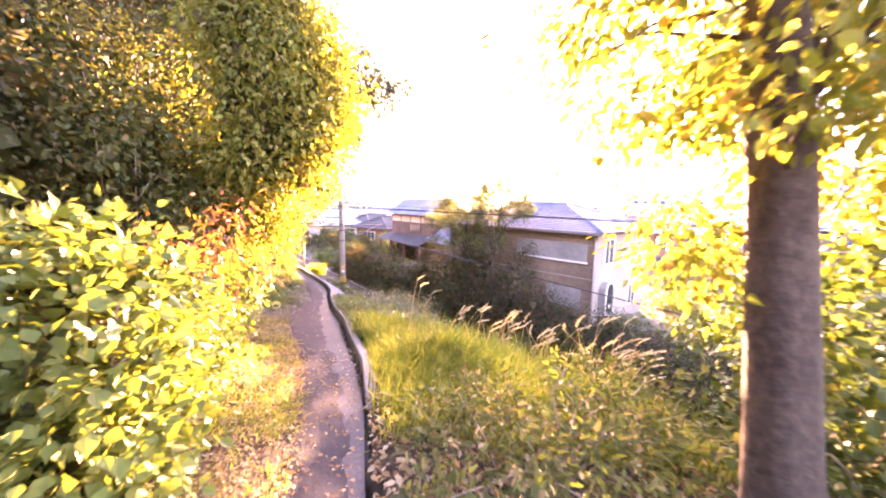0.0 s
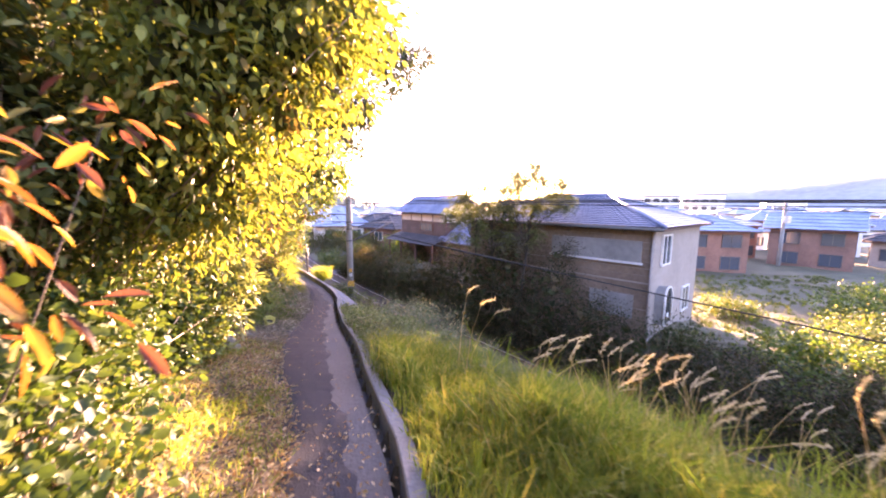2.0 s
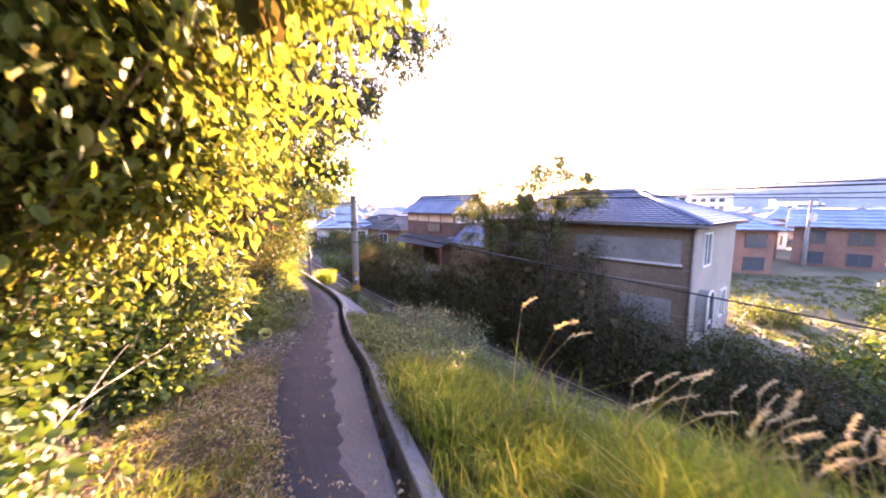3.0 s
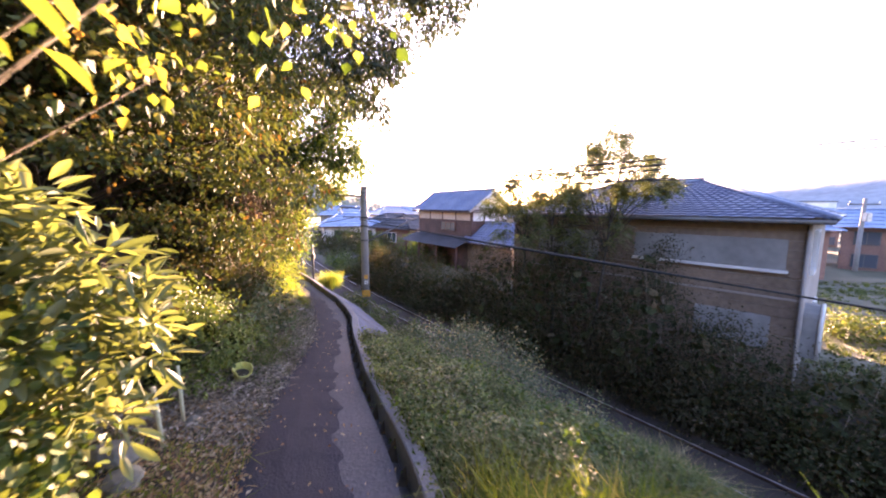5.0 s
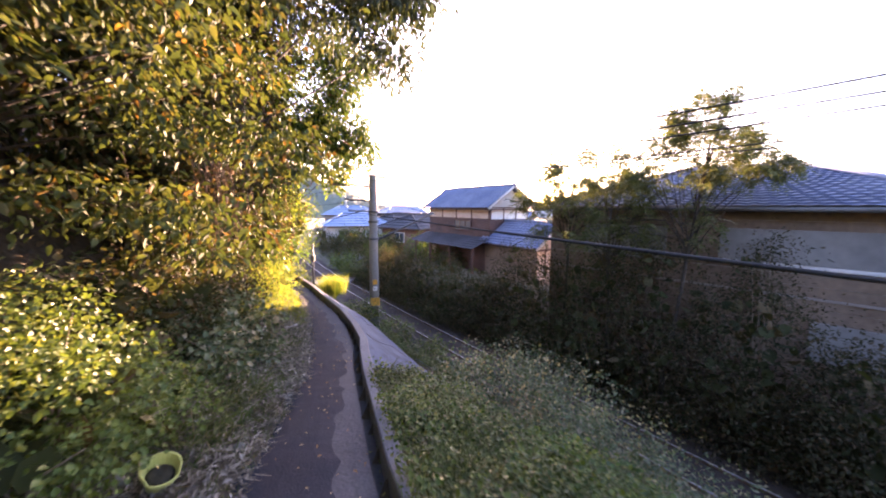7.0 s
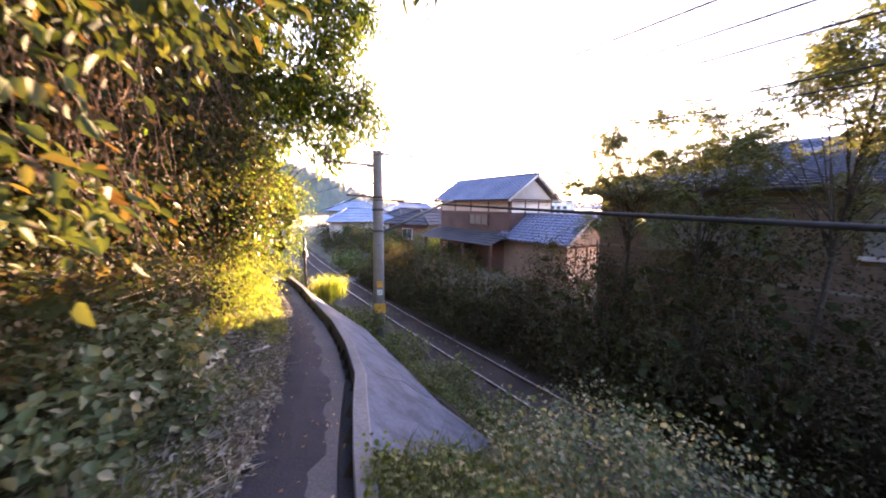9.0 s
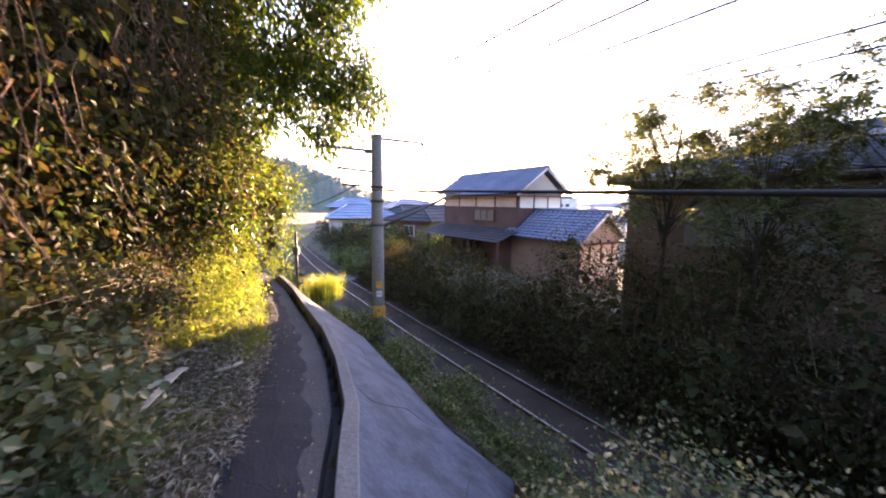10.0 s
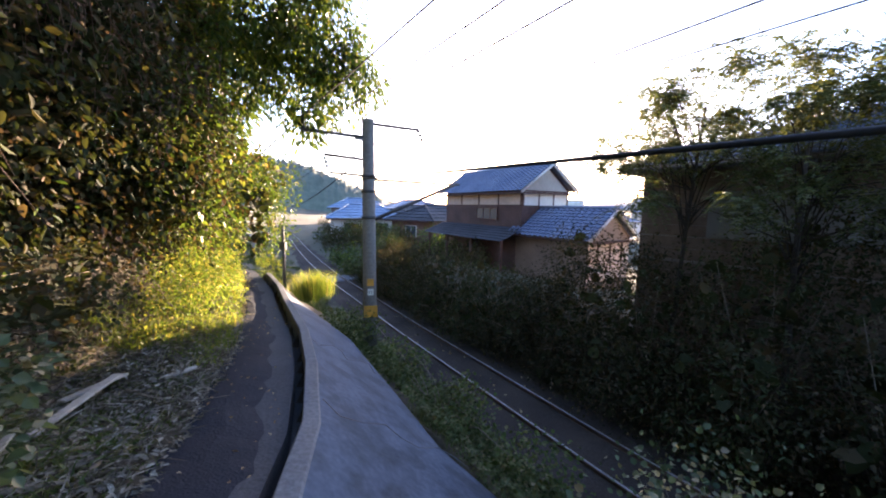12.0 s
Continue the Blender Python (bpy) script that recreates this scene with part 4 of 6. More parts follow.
        rw = {"tile_blue": "blue", "tile": "blue-grey", "tile_dark": "dark"}[r]
        house("town_house", f"{'two-storey' if tall else 'low'} {words} house with a {rw} roof in the town", (x, y), rng.uniform(-0.9, 0.6), L, Wd, -4.4, e, rng.uniform(0.8, 1.3), hip=(2.4 if rng.random() < 0.6 else None), wall=w, roof=r, detail=False, windows=wins, group="houses of the town", trim="iron")
    for x, y, w, r, a in left:
        words = {"brick": "red-brown", "plaster": "white", "tan": "tan"}[w]
        rw = {"tile_blue": "blue", "tile": "blue-grey", "tile_dark": "dark"}[r]
        L, Wd = 6.5, 5.0
        wins = [(f, uu, -4.2 + 1.6, 1.2, 0.9, 1) for f, uu in (("front", -1.5), ("front", 1.5), ("back", 1.5), ("back", -1.5), ("left", 0), ("right", 0))]
        house("town_house", f"low {words} house with a {rw} roof past the bend", (x, y), a, L, Wd, -4.3, -1.7 + (0.9 if y > 55 else 0), 1.3, hip=2.3, wall=w, roof=r, detail=False, windows=wins, group="houses of the town")
    # street pole among the houses
    x, y = 27.0, 31.0
    pole = tagged(new("utility_pole"), "slender grey utility pole with a cross-arm among the town houses", "utility pole")
    pole.location = (x, y, -4.6)
    rod("pole", [(0, 0, -0.2), (0, 0, 2.9), (0.03, 0, 5.9)], [0.15, 0.13, 0.1], M["pole"], pole, 12)
    rod("cross_arm", [(-0.75, 0.3, 5.5), (0.75, -0.3, 5.5)], 0.05, M["iron"], pole)
    for f in (-0.7, 0.0, 0.7):
        rod("insulator", [(f, -0.4 * f, 5.55), (f, -0.4 * f, 5.72)], [0.045, 0.03], M["white"], pole, 8)
    part("transformer", soft_box(-0.2, 0.2, -0.45, -0.12, 4.3, 4.9, 0.05), M["galv"], pole, "grey transformer box")
    # pale blocks of flats
    for x, y, w, hgt in ((84, 142, 12, 9), (106, 150, 14, 10), (70, 165, 9, 8.5), (135, 145, 12, 7.5), (45, 190, 14, 8)):
        b = tagged(new("apartment_block"), "pale flat-roofed block of flats far across the town", "building", "blocks of flats")
        b.location = (x, y, -4.6)
        b.rotation_euler = (0, 0, -0.5)
        part("wall", box(bmesh.new(), -w / 2, w / 2, -4, 4, -0.3, hgt), M["plaster"], b)
        part("roof", box(bmesh.new(), -w / 2 - 0.3, w / 2 + 0.3, -4.3, 4.3, hgt + 0.004, hgt + 0.5), M["kerb"], b)
        for st in range(int(hgt / 3)):
            for k in range(int(w / 3)):
                xx = -w / 2 + 1.5 + k * 3
                part("window", box(bmesh.new(), xx - 0.9, xx + 0.9, -4.06, -4.004, st * 3 + 1.0, st * 3 + 2.4), M["glass"], b)


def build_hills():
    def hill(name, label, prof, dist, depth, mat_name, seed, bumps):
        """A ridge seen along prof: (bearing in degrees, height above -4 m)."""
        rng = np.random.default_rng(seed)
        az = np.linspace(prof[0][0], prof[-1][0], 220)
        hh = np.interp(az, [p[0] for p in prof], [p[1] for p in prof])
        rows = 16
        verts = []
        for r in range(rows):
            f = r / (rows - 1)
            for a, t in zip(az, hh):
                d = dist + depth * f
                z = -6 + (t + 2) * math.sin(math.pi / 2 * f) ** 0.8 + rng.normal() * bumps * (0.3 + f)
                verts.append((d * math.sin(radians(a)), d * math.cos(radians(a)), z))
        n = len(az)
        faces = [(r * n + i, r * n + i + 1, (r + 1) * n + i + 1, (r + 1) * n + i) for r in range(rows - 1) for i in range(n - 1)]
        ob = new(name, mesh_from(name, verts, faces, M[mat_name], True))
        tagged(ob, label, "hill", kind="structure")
    hill("hill_right", "long wooded ridge beyond the town, haze painted in as pale blue-grey", [(8, 12), (18, 30), (30, 52), (40, 75), (46, 98), (52, 125), (60, 150), (75, 170), (95, 150)], 1300, 500, "hill", 21, 0.5)
    hill("hill_far", "low ridge on the horizon, haze painted in as pale blue-grey", [(-40, 30), (-20, 26), (-8, 20), (0, 16), (10, 14), (20, 16)], 1500, 400, "hill", 22, 0.4)
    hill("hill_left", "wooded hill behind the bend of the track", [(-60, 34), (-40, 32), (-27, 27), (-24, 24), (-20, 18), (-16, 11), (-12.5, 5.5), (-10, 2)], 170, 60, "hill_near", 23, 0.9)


# ---- plants left of the path ----
def hillside():
    shrub("broadleaf_shrub", "sunlit yellow-green broadleaf shrub at the edge of the path", [((-2.05, 1.55, 0.55), (0.78, 0.8, 0.85)), ((-2.2, 2.25, 0.1), (0.45, 0.45, 0.45)), ((-1.62, 1.3, 0.12), (0.38, 0.4, 0.45))], M["bright_leaf"],
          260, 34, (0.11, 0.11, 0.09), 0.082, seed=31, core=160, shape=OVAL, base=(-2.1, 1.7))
    shrub("undergrowth", "dark green leafy undergrowth below the hedge", [((-2.5, 3.2, 0.0), (0.55, 0.6, 0.6)), ((-3.0, 4.0, -0.2), (0.5, 0.7, 0.6)), ((-4.1, 5.7, -0.1), (0.5, 0.6, 0.75)), ((-4.05, 6.7, -0.25), (0.45, 0.5, 0.7)), ((-3.6, 5.1, 0.2), (0.4, 0.4, 0.5))], M["deep_leaf"], 320, 30, (0.1, 0.1, 0.08), 0.055, seed=32, base=(-2.8, 3.6))
    shrub("tall_hedge", "tall overgrown yellow-green hedge leaning over the path", [((-2.1, 4.7, 2.4), (0.9, 0.9, 1.1)), ((-2.9, 5.3, 1.45), (0.75, 0.7, 0.95)), ((-3.2, 5.5, 1.5), (0.7, 0.6, 0.7)), ((-2.3, 4.9, 3.5), (1.05, 0.9, 0.8)), ((-1.75, 5.3, 2.75), (0.55, 0.5, 0.6))],
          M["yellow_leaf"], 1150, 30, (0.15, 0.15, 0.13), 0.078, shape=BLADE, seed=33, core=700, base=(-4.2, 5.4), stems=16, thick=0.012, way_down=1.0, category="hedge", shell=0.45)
    # left and back of the hedge, its shade painted with a darker leaf material
    shrub("thicket", "thicket with bare grey stems behind the hedge, its shade put into darker leaves", [((-3.9, 4.5, 2.0), (1.0, 0.9, 1.5)), ((-4.3, 5.3, 0.9), (1.0, 0.9, 1.2)), ((-3.4, 3.7, 1.6), (0.8, 0.6, 1.0))],
          M["bough_leaf"], 700, 28, (0.15, 0.15, 0.13), 0.075, shape=BLADE, seed=43, core=400, base=(-3.9, 4.4), stems=110, thick=0.014, category="thicket", shell=0.5, extra=(M["yellow_leaf"], 320, 0.055))
    shrub("autumn_shrub", "shrub with red, orange and yellow autumn leaves", [((-1.66, 2.68, 0.85), (0.22, 0.18, 0.32)), ((-2.0, 2.8, 1.1), (0.35, 0.22, 0.3)), ((-2.0, 3.35, 1.25), (0.14, 0.14, 0.12))], M["autumn_leaf"], 40, 12, (0.09, 0.09, 0.09), 0.085, seed=34, base=(-2.45, 3.1), shape=LONG, way_down=1.0, stems=7, thick=0.006, twig="bark")
    shrub("green_shrub", "glossy green shrub beside the leaf-strewn verge", [((-3.75, 4.6, 0.0), (0.55, 0.7, 0.5)), ((-4.15, 5.7, -0.35), (0.6, 0.8, 0.5)), ((-3.3, 3.9, 0.1), (0.4, 0.4, 0.4))], M["deep_leaf"], 190, 30, (0.11, 0.11, 0.08), 0.065, seed=35, shape=OVAL, base=(-3.6, 5.0))
    shrub("creeping_shrub", "low bright green shrub under the hedge", [((-4.35, 6.5, -0.8), (0.7, 0.6, 0.6))], M["bright_leaf"], 130, 30, (0.1, 0.1, 0.08), 0.055, seed=36, base=(-4.1, 7.0))
    shrub("overhanging_branch", "branch with large yellowing leaves hanging over the path", [((-2.75, 6.7, 1.35), (0.75, 0.5, 0.32)), ((-3.3, 6.2, 1.6), (0.9, 0.7, 0.5)), ((-2.35, 6.6, 1.75), (0.5, 0.5, 0.25)), ((-3.3, 7.2, 1.4), (0.6, 0.4, 0.35))],
          M["maple_yellow"], 52, 12, (0.12, 0.12, 0.1), 0.06, seed=37, base=(-5.2, 6.6), shape=OVAL, stems=6, thick=0.007, category="branch", way_down=1.6, extra=(M["green_leaf"], 20, 0.065))
    shrub("long_leaved_shrub", "pale green shrub with rosettes of long narrow leaves", [((-4.42, 7.2, -0.2), (0.85, 0.42, 0.75)), ((-4.45, 6.75, -0.9), (0.7, 0.42, 0.45)), ((-4.9, 7.2, 0.3), (0.8, 0.5, 0.6))], M["pale_leaf"],
          230, 30, (0.075, 0.075, 0.055), 0.16, shape=LONG, seed=38, base=(-4.7, 7.6), spray=True, way_down=-0.3)
    shrub("round_shrub", "rounded shrub with small sunlit leaves", [((-5.05, 9.25, -1.0), (0.75, 0.8, 0.62)), ((-5.3, 10.0, -1.3), (0.6, 0.6, 0.5)), ((-5.75, 9.1, -0.72), (0.65, 0.75, 0.5)), ((-6.0, 9.9, -0.8), (0.6, 0.6, 0.5))], M["bright_leaf"], 420, 40, (0.1, 0.1, 0.08), 0.045, seed=39, core=120, shape=OVAL, base=(-5.1, 9.4))
    # tree shade on this hedge is given by the dark leaf colour
    shrub("shaded_hedge", "clipped-looking hedge under the trees, their shade put into its dark leaf colour", [((-6.2, 11.4, -0.95), (0.75, 0.9, 0.75)), ((-6.6, 12.7, -1.2), (0.75, 0.9, 0.8)), ((-7.3, 14.3, -1.4), (0.8, 0.9, 0.7))], M["dark_leaf"], 300, 34, (0.11, 0.11, 0.09), 0.05, seed=40, core=260, base=(-6.5, 12.2), category="hedge")
    shrub("ivy_mound", "mound of grey-green creeper leaves on the bank", [((-5.95, 11.5, -1.55), (0.75, 0.85, 0.5)), ((-5.85, 12.6, -1.6), (0.6, 0.6, 0.55)), ((-6.9, 11.2, -0.9), (0.8, 0.9, 0.5)), ((-6.5, 13.3, -1.85), (0.5, 0.5, 0.35))], M["cool_leaf"], 330, 22, (0.11, 0.11, 0.08), 0.09, seed=41, shape=OVAL, base=(-6.4, 11.7), category="creeper")
    shrub("sunlit_weeds", "sunlit yellow-green weeds along the inner edge of the path", [((-8.1, 17.2, -2.05), (0.7, 0.9, 0.45)), ((-9.2, 18.7, -2.0), (0.8, 1.0, 0.5)), ((-10.2, 20.4, -2.2), (0.8, 0.9, 0.5)), ((-9.6, 21.7, -2.5), (0.9, 0.5, 0.4)), ((-7.7, 17.0, -1.9), (0.45, 0.7, 0.5)), ((-6.95, 15.9, -2.0), (0.4, 0.7, 0.38)), ((-7.4, 16.5, -1.7), (0.5, 0.7, 0.55)), ((-8.0, 17.7, -1.45), (0.6, 0.8, 0.7))], M["grass"], 460, 28, (0.12, 0.12, 0.08), 0.05, shape=BLADE, seed=42, base=(-8.2, 17.0), category="weeds")


def vine_wall():
    """Trees smothered in vines on the slope."""
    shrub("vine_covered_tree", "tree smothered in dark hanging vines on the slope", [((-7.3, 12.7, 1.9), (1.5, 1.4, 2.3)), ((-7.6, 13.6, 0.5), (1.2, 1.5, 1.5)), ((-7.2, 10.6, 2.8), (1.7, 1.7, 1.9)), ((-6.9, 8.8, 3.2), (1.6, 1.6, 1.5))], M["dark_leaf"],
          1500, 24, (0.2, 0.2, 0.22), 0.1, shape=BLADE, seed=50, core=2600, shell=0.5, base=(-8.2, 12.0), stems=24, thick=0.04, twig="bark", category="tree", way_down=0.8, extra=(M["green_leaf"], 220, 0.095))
    boughs = []
    for k, (z, y, x) in enumerate(((0.0, 10.7, -5.5), (0.75, 11.0, -5.1), (1.5, 9.9, -5.5), (2.3, 10.8, -5.1), (3.0, 10.2, -5.3), (1.05, 8.8, -6.0), (2.1, 8.7, -5.9), (3.6, 9.4, -5.4), (3.7, 11.1, -5.0), (1.9, 11.9, -5.9))):
        boughs.append(((x, y, z + 0.28), (1.1, 0.75, 0.2)))
        boughs.append(((x + 0.7, y + 0.1, z + 0.02), (0.5, 0.5, 0.26)))
        boughs.append(((x - 0.5, y - 0.4, z + 0.5), (0.6, 0.4, 0.12)))
    shrub("layered_tree", "tree with layered drooping boughs of olive and yellowing leaves", boughs, M["bough_leaf"], 560, 26, (0.19, 0.19, 0.07), 0.09, shape=BLADE, seed=58, base=(-7.6, 10.2), stems=22, thick=0.022, twig="bark", category="tree", way_down=1.2, extra=(M["russet"], 65, 0.085))
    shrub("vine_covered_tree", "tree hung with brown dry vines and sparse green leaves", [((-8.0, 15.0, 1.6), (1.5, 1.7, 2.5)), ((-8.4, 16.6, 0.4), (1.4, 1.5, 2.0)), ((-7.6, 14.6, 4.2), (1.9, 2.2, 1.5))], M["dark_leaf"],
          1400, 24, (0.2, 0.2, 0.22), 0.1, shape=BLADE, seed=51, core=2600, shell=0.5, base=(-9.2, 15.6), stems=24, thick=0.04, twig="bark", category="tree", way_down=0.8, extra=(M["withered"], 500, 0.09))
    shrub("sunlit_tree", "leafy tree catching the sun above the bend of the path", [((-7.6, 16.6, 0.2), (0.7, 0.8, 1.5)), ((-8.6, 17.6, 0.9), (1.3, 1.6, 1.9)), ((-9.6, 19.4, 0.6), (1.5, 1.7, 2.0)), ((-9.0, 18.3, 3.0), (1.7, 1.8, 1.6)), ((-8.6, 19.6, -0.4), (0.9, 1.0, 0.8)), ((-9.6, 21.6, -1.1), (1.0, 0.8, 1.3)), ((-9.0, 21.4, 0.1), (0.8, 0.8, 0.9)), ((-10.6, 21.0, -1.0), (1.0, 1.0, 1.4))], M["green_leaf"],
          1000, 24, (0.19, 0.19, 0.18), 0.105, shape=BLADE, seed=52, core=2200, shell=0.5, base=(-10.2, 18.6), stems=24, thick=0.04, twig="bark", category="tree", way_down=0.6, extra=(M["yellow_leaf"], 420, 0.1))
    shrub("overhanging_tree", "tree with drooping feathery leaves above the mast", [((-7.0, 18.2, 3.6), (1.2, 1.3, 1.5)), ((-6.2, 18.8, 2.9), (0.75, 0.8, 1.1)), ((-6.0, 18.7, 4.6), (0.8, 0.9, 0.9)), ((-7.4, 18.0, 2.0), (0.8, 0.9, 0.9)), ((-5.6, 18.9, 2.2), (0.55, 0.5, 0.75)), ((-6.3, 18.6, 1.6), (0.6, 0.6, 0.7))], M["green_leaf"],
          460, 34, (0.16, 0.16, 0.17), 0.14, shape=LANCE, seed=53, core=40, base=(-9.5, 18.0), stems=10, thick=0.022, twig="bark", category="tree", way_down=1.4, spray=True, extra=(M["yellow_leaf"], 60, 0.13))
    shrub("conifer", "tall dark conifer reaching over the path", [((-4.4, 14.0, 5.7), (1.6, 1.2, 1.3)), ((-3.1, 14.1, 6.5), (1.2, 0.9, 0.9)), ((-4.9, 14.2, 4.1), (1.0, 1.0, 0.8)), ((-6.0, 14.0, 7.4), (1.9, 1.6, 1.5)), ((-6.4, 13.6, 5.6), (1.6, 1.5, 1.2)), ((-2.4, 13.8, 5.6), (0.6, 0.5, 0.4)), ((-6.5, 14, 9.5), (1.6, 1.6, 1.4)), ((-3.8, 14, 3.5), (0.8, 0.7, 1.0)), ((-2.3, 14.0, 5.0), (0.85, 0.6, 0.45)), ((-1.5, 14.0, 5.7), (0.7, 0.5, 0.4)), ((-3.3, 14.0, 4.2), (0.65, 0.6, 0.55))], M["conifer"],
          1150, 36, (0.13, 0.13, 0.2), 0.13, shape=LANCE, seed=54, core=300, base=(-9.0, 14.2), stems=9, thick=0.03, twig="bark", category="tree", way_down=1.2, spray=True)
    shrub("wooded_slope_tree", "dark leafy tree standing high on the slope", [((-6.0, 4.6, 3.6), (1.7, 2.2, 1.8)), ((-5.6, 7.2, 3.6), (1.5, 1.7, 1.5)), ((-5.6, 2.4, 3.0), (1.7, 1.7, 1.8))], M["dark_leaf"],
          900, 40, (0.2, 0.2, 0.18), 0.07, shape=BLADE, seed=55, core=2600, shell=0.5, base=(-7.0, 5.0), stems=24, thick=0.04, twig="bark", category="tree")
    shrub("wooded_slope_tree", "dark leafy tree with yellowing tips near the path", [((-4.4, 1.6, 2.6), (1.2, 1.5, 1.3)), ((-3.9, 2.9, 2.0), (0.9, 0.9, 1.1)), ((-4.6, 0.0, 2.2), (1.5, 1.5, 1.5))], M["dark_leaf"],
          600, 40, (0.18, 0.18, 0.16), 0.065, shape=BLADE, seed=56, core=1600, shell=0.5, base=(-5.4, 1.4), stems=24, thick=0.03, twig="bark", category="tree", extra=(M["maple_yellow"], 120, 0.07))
    # unseen canopy, added overhead to keep sky light off the foliage below
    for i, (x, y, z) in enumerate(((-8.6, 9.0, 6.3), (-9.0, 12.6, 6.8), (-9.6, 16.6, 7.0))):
        shrub("wooded_slope_tree", "unseen tall dark tree added above the path to block sky light", [((x, y, z), (2.4, 2.3, 1.5)), ((x + 1.5, y + 0.4, z - 0.2), (1.3, 1.4, 0.9)), ((x - 1.8, y, z + 1.2), (1.8, 2.0, 1.4))], M["dark_leaf"],
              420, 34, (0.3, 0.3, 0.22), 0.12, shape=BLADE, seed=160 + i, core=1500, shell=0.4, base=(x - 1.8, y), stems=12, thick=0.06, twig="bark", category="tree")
    # curtains of dry vines
    rng = np.random.default_rng(57)
    for cx, cy, top, n, wid in ((-5.75, 12.4, 0.5, 85, 0.4), (-6.7, 13.9, 1.9, 80, 0.7), (-7.0, 15.2, 1.3, 70, 0.6)):
        z0 = float(ground_z(cx, cy))
        root = tagged(new("dry_vines"), "curtain of thin brown dry vines hanging from the trees", "vines", "hanging vines")
        root.location = (cx, cy, z0)
        lines = []
        for _ in range(n):
            x, y = rng.normal() * wid * 0.35, rng.normal() * wid
            a = np.array([x, y, top - z0 + rng.uniform(-0.4, 0.9)])
            ln = rng.uniform(0.35, 1.2)
            d = np.array([rng.normal() * 0.15, rng.normal() * 0.22, -1.0])
            pts = [a + d * ln * f + rng.normal(size=3) * 0.03 for f in (0, 0.3, 0.65, 1.0)]
            lines.append((pts, [0.004, 0.004, 0.0035, 0.002]))
        tubes("strand", lines, M["vine"], root, 4)
        m = n * 8
        idx = rng.integers(0, len(lines), m)
        f = rng.integers(0, 4, m)
        pos = np.array([lines[i][0][k] for i, k in zip(idx, f)]) + rng.normal(size=(m, 3)) * 0.07
        child("withered_leaves", leaves_mesh("withered_leaves", pos, rng.normal(size=(m, 3)) * 0.5 + np.array([0, 0, -1.0]), rng.normal(size=(m, 3)), rng.uniform(0.015, 0.04, m), M["withered"]), root, "withered brown leaves")


# ---- plants on the track side ----
def near_tree():
    x, y = 1.66, 1.42
    z0 = float(ground_z(x, y)) - 0.1
    rng = np.random.default_rng(60)
    root = tagged(new("roadside_tree"), "tree with a thick dark trunk and yellowing leaves beside the path", "tree")
    root.location = (x, y, z0)
    rings, sides = 26, 22
    verts, faces = [], []
    for i in range(rings):
        h = 5.2 * i / (rings - 1)
        r = 0.140 - 0.012 * h + 0.07 * math.exp(-h * 3.2)
        for k in range(sides):
            t = 2 * math.pi * k / sides
            rr = r * (1 + 0.06 * math.sin(5 * t + h * 0.7) + 0.035 * math.sin(11 * t - h * 2.0) + rng.normal() * 0.012)
            verts.append((rr * math.cos(t) + 0.03 * math.sin(h) - 0.10 * h, rr * math.sin(t) + 0.05 * h, h))
    for i in range(rings - 1):
        for k in range(sides):
            q = (k + 1) % sides
            faces.append((i * sides + k, i * sides + q, (i + 1) * sides + q, (i + 1) * sides + k))
    child("trunk", mesh_from("trunk", verts, faces, M["bark"], True), root, "thick furrowed dark trunk")
    blobs = [((1.45, 2.35, 2.35), (0.85, 0.7, 0.6)), ((1.72, 2.3, 1.2), (0.32, 0.35, 0.5)), ((2.45, 2.0, 2.1), (0.8, 0.8, 0.8)), ((1.2, 1.9, 3.1), (0.8, 0.6, 0.5)), ((1.5, 1.0, 3.6), (1.5, 1.5, 0.8)), ((1.3, 1.3, 1.95), (0.45, 0.25, 0.3)), ((1.35, 1.12, 2.4), (0.5, 0.22, 0.35)), ((1.75, 1.4, 1.85), (0.4, 0.3, 0.35)), ((1.05, 1.6, 2.35), (0.38, 0.3, 0.28)), ((1.15, 1.9, 1.95), (0.35, 0.3, 0.25)), ((1.7, 1.9, 2.2), (0.8, 0.4, 0.45)), ((2.1, 1.7, 1.7), (0.5, 0.4, 0.4)), ((1.5, 2.1, 1.15), (0.25, 0.25, 0.3))]
    cs, pos, way, up, size = foliage(rng, blobs, 520, 30, (0.13, 0.13, 0.09), 0.075, 1.2)
    o = np.array([x, y, z0])
    child("crown", leaves_mesh("crown", pos - o, way, up, size, M["maple_yellow"], BLADE), root, "yellow-green and orange leaves")
    lines = []
    for i in rng.choice(len(cs), 26, replace=False):
        hh = rng.uniform(1.9, 4.2)
        st = np.array([-0.10 * hh, 0.05 * hh, hh])
        end = cs[i] - o
        mid = st * 0.5 + end * 0.5 + np.array([0, 0, 0.12])
        lines.append(([st, mid, end], [0.016, 0.010, 0.004]))
    tubes("branch", lines, M["bark"], root)
    shrub("dark_bush", "shaded bush behind the tree trunk", [((2.55, 1.75, 0.35), (0.65, 0.7, 0.95)), ((3.0, 2.6, 0.0), (0.7, 0.8, 0.8))], M["deep_leaf"], 170, 30, (0.13, 0.13, 0.11), 0.07, seed=61, base=(2.6, 1.9))


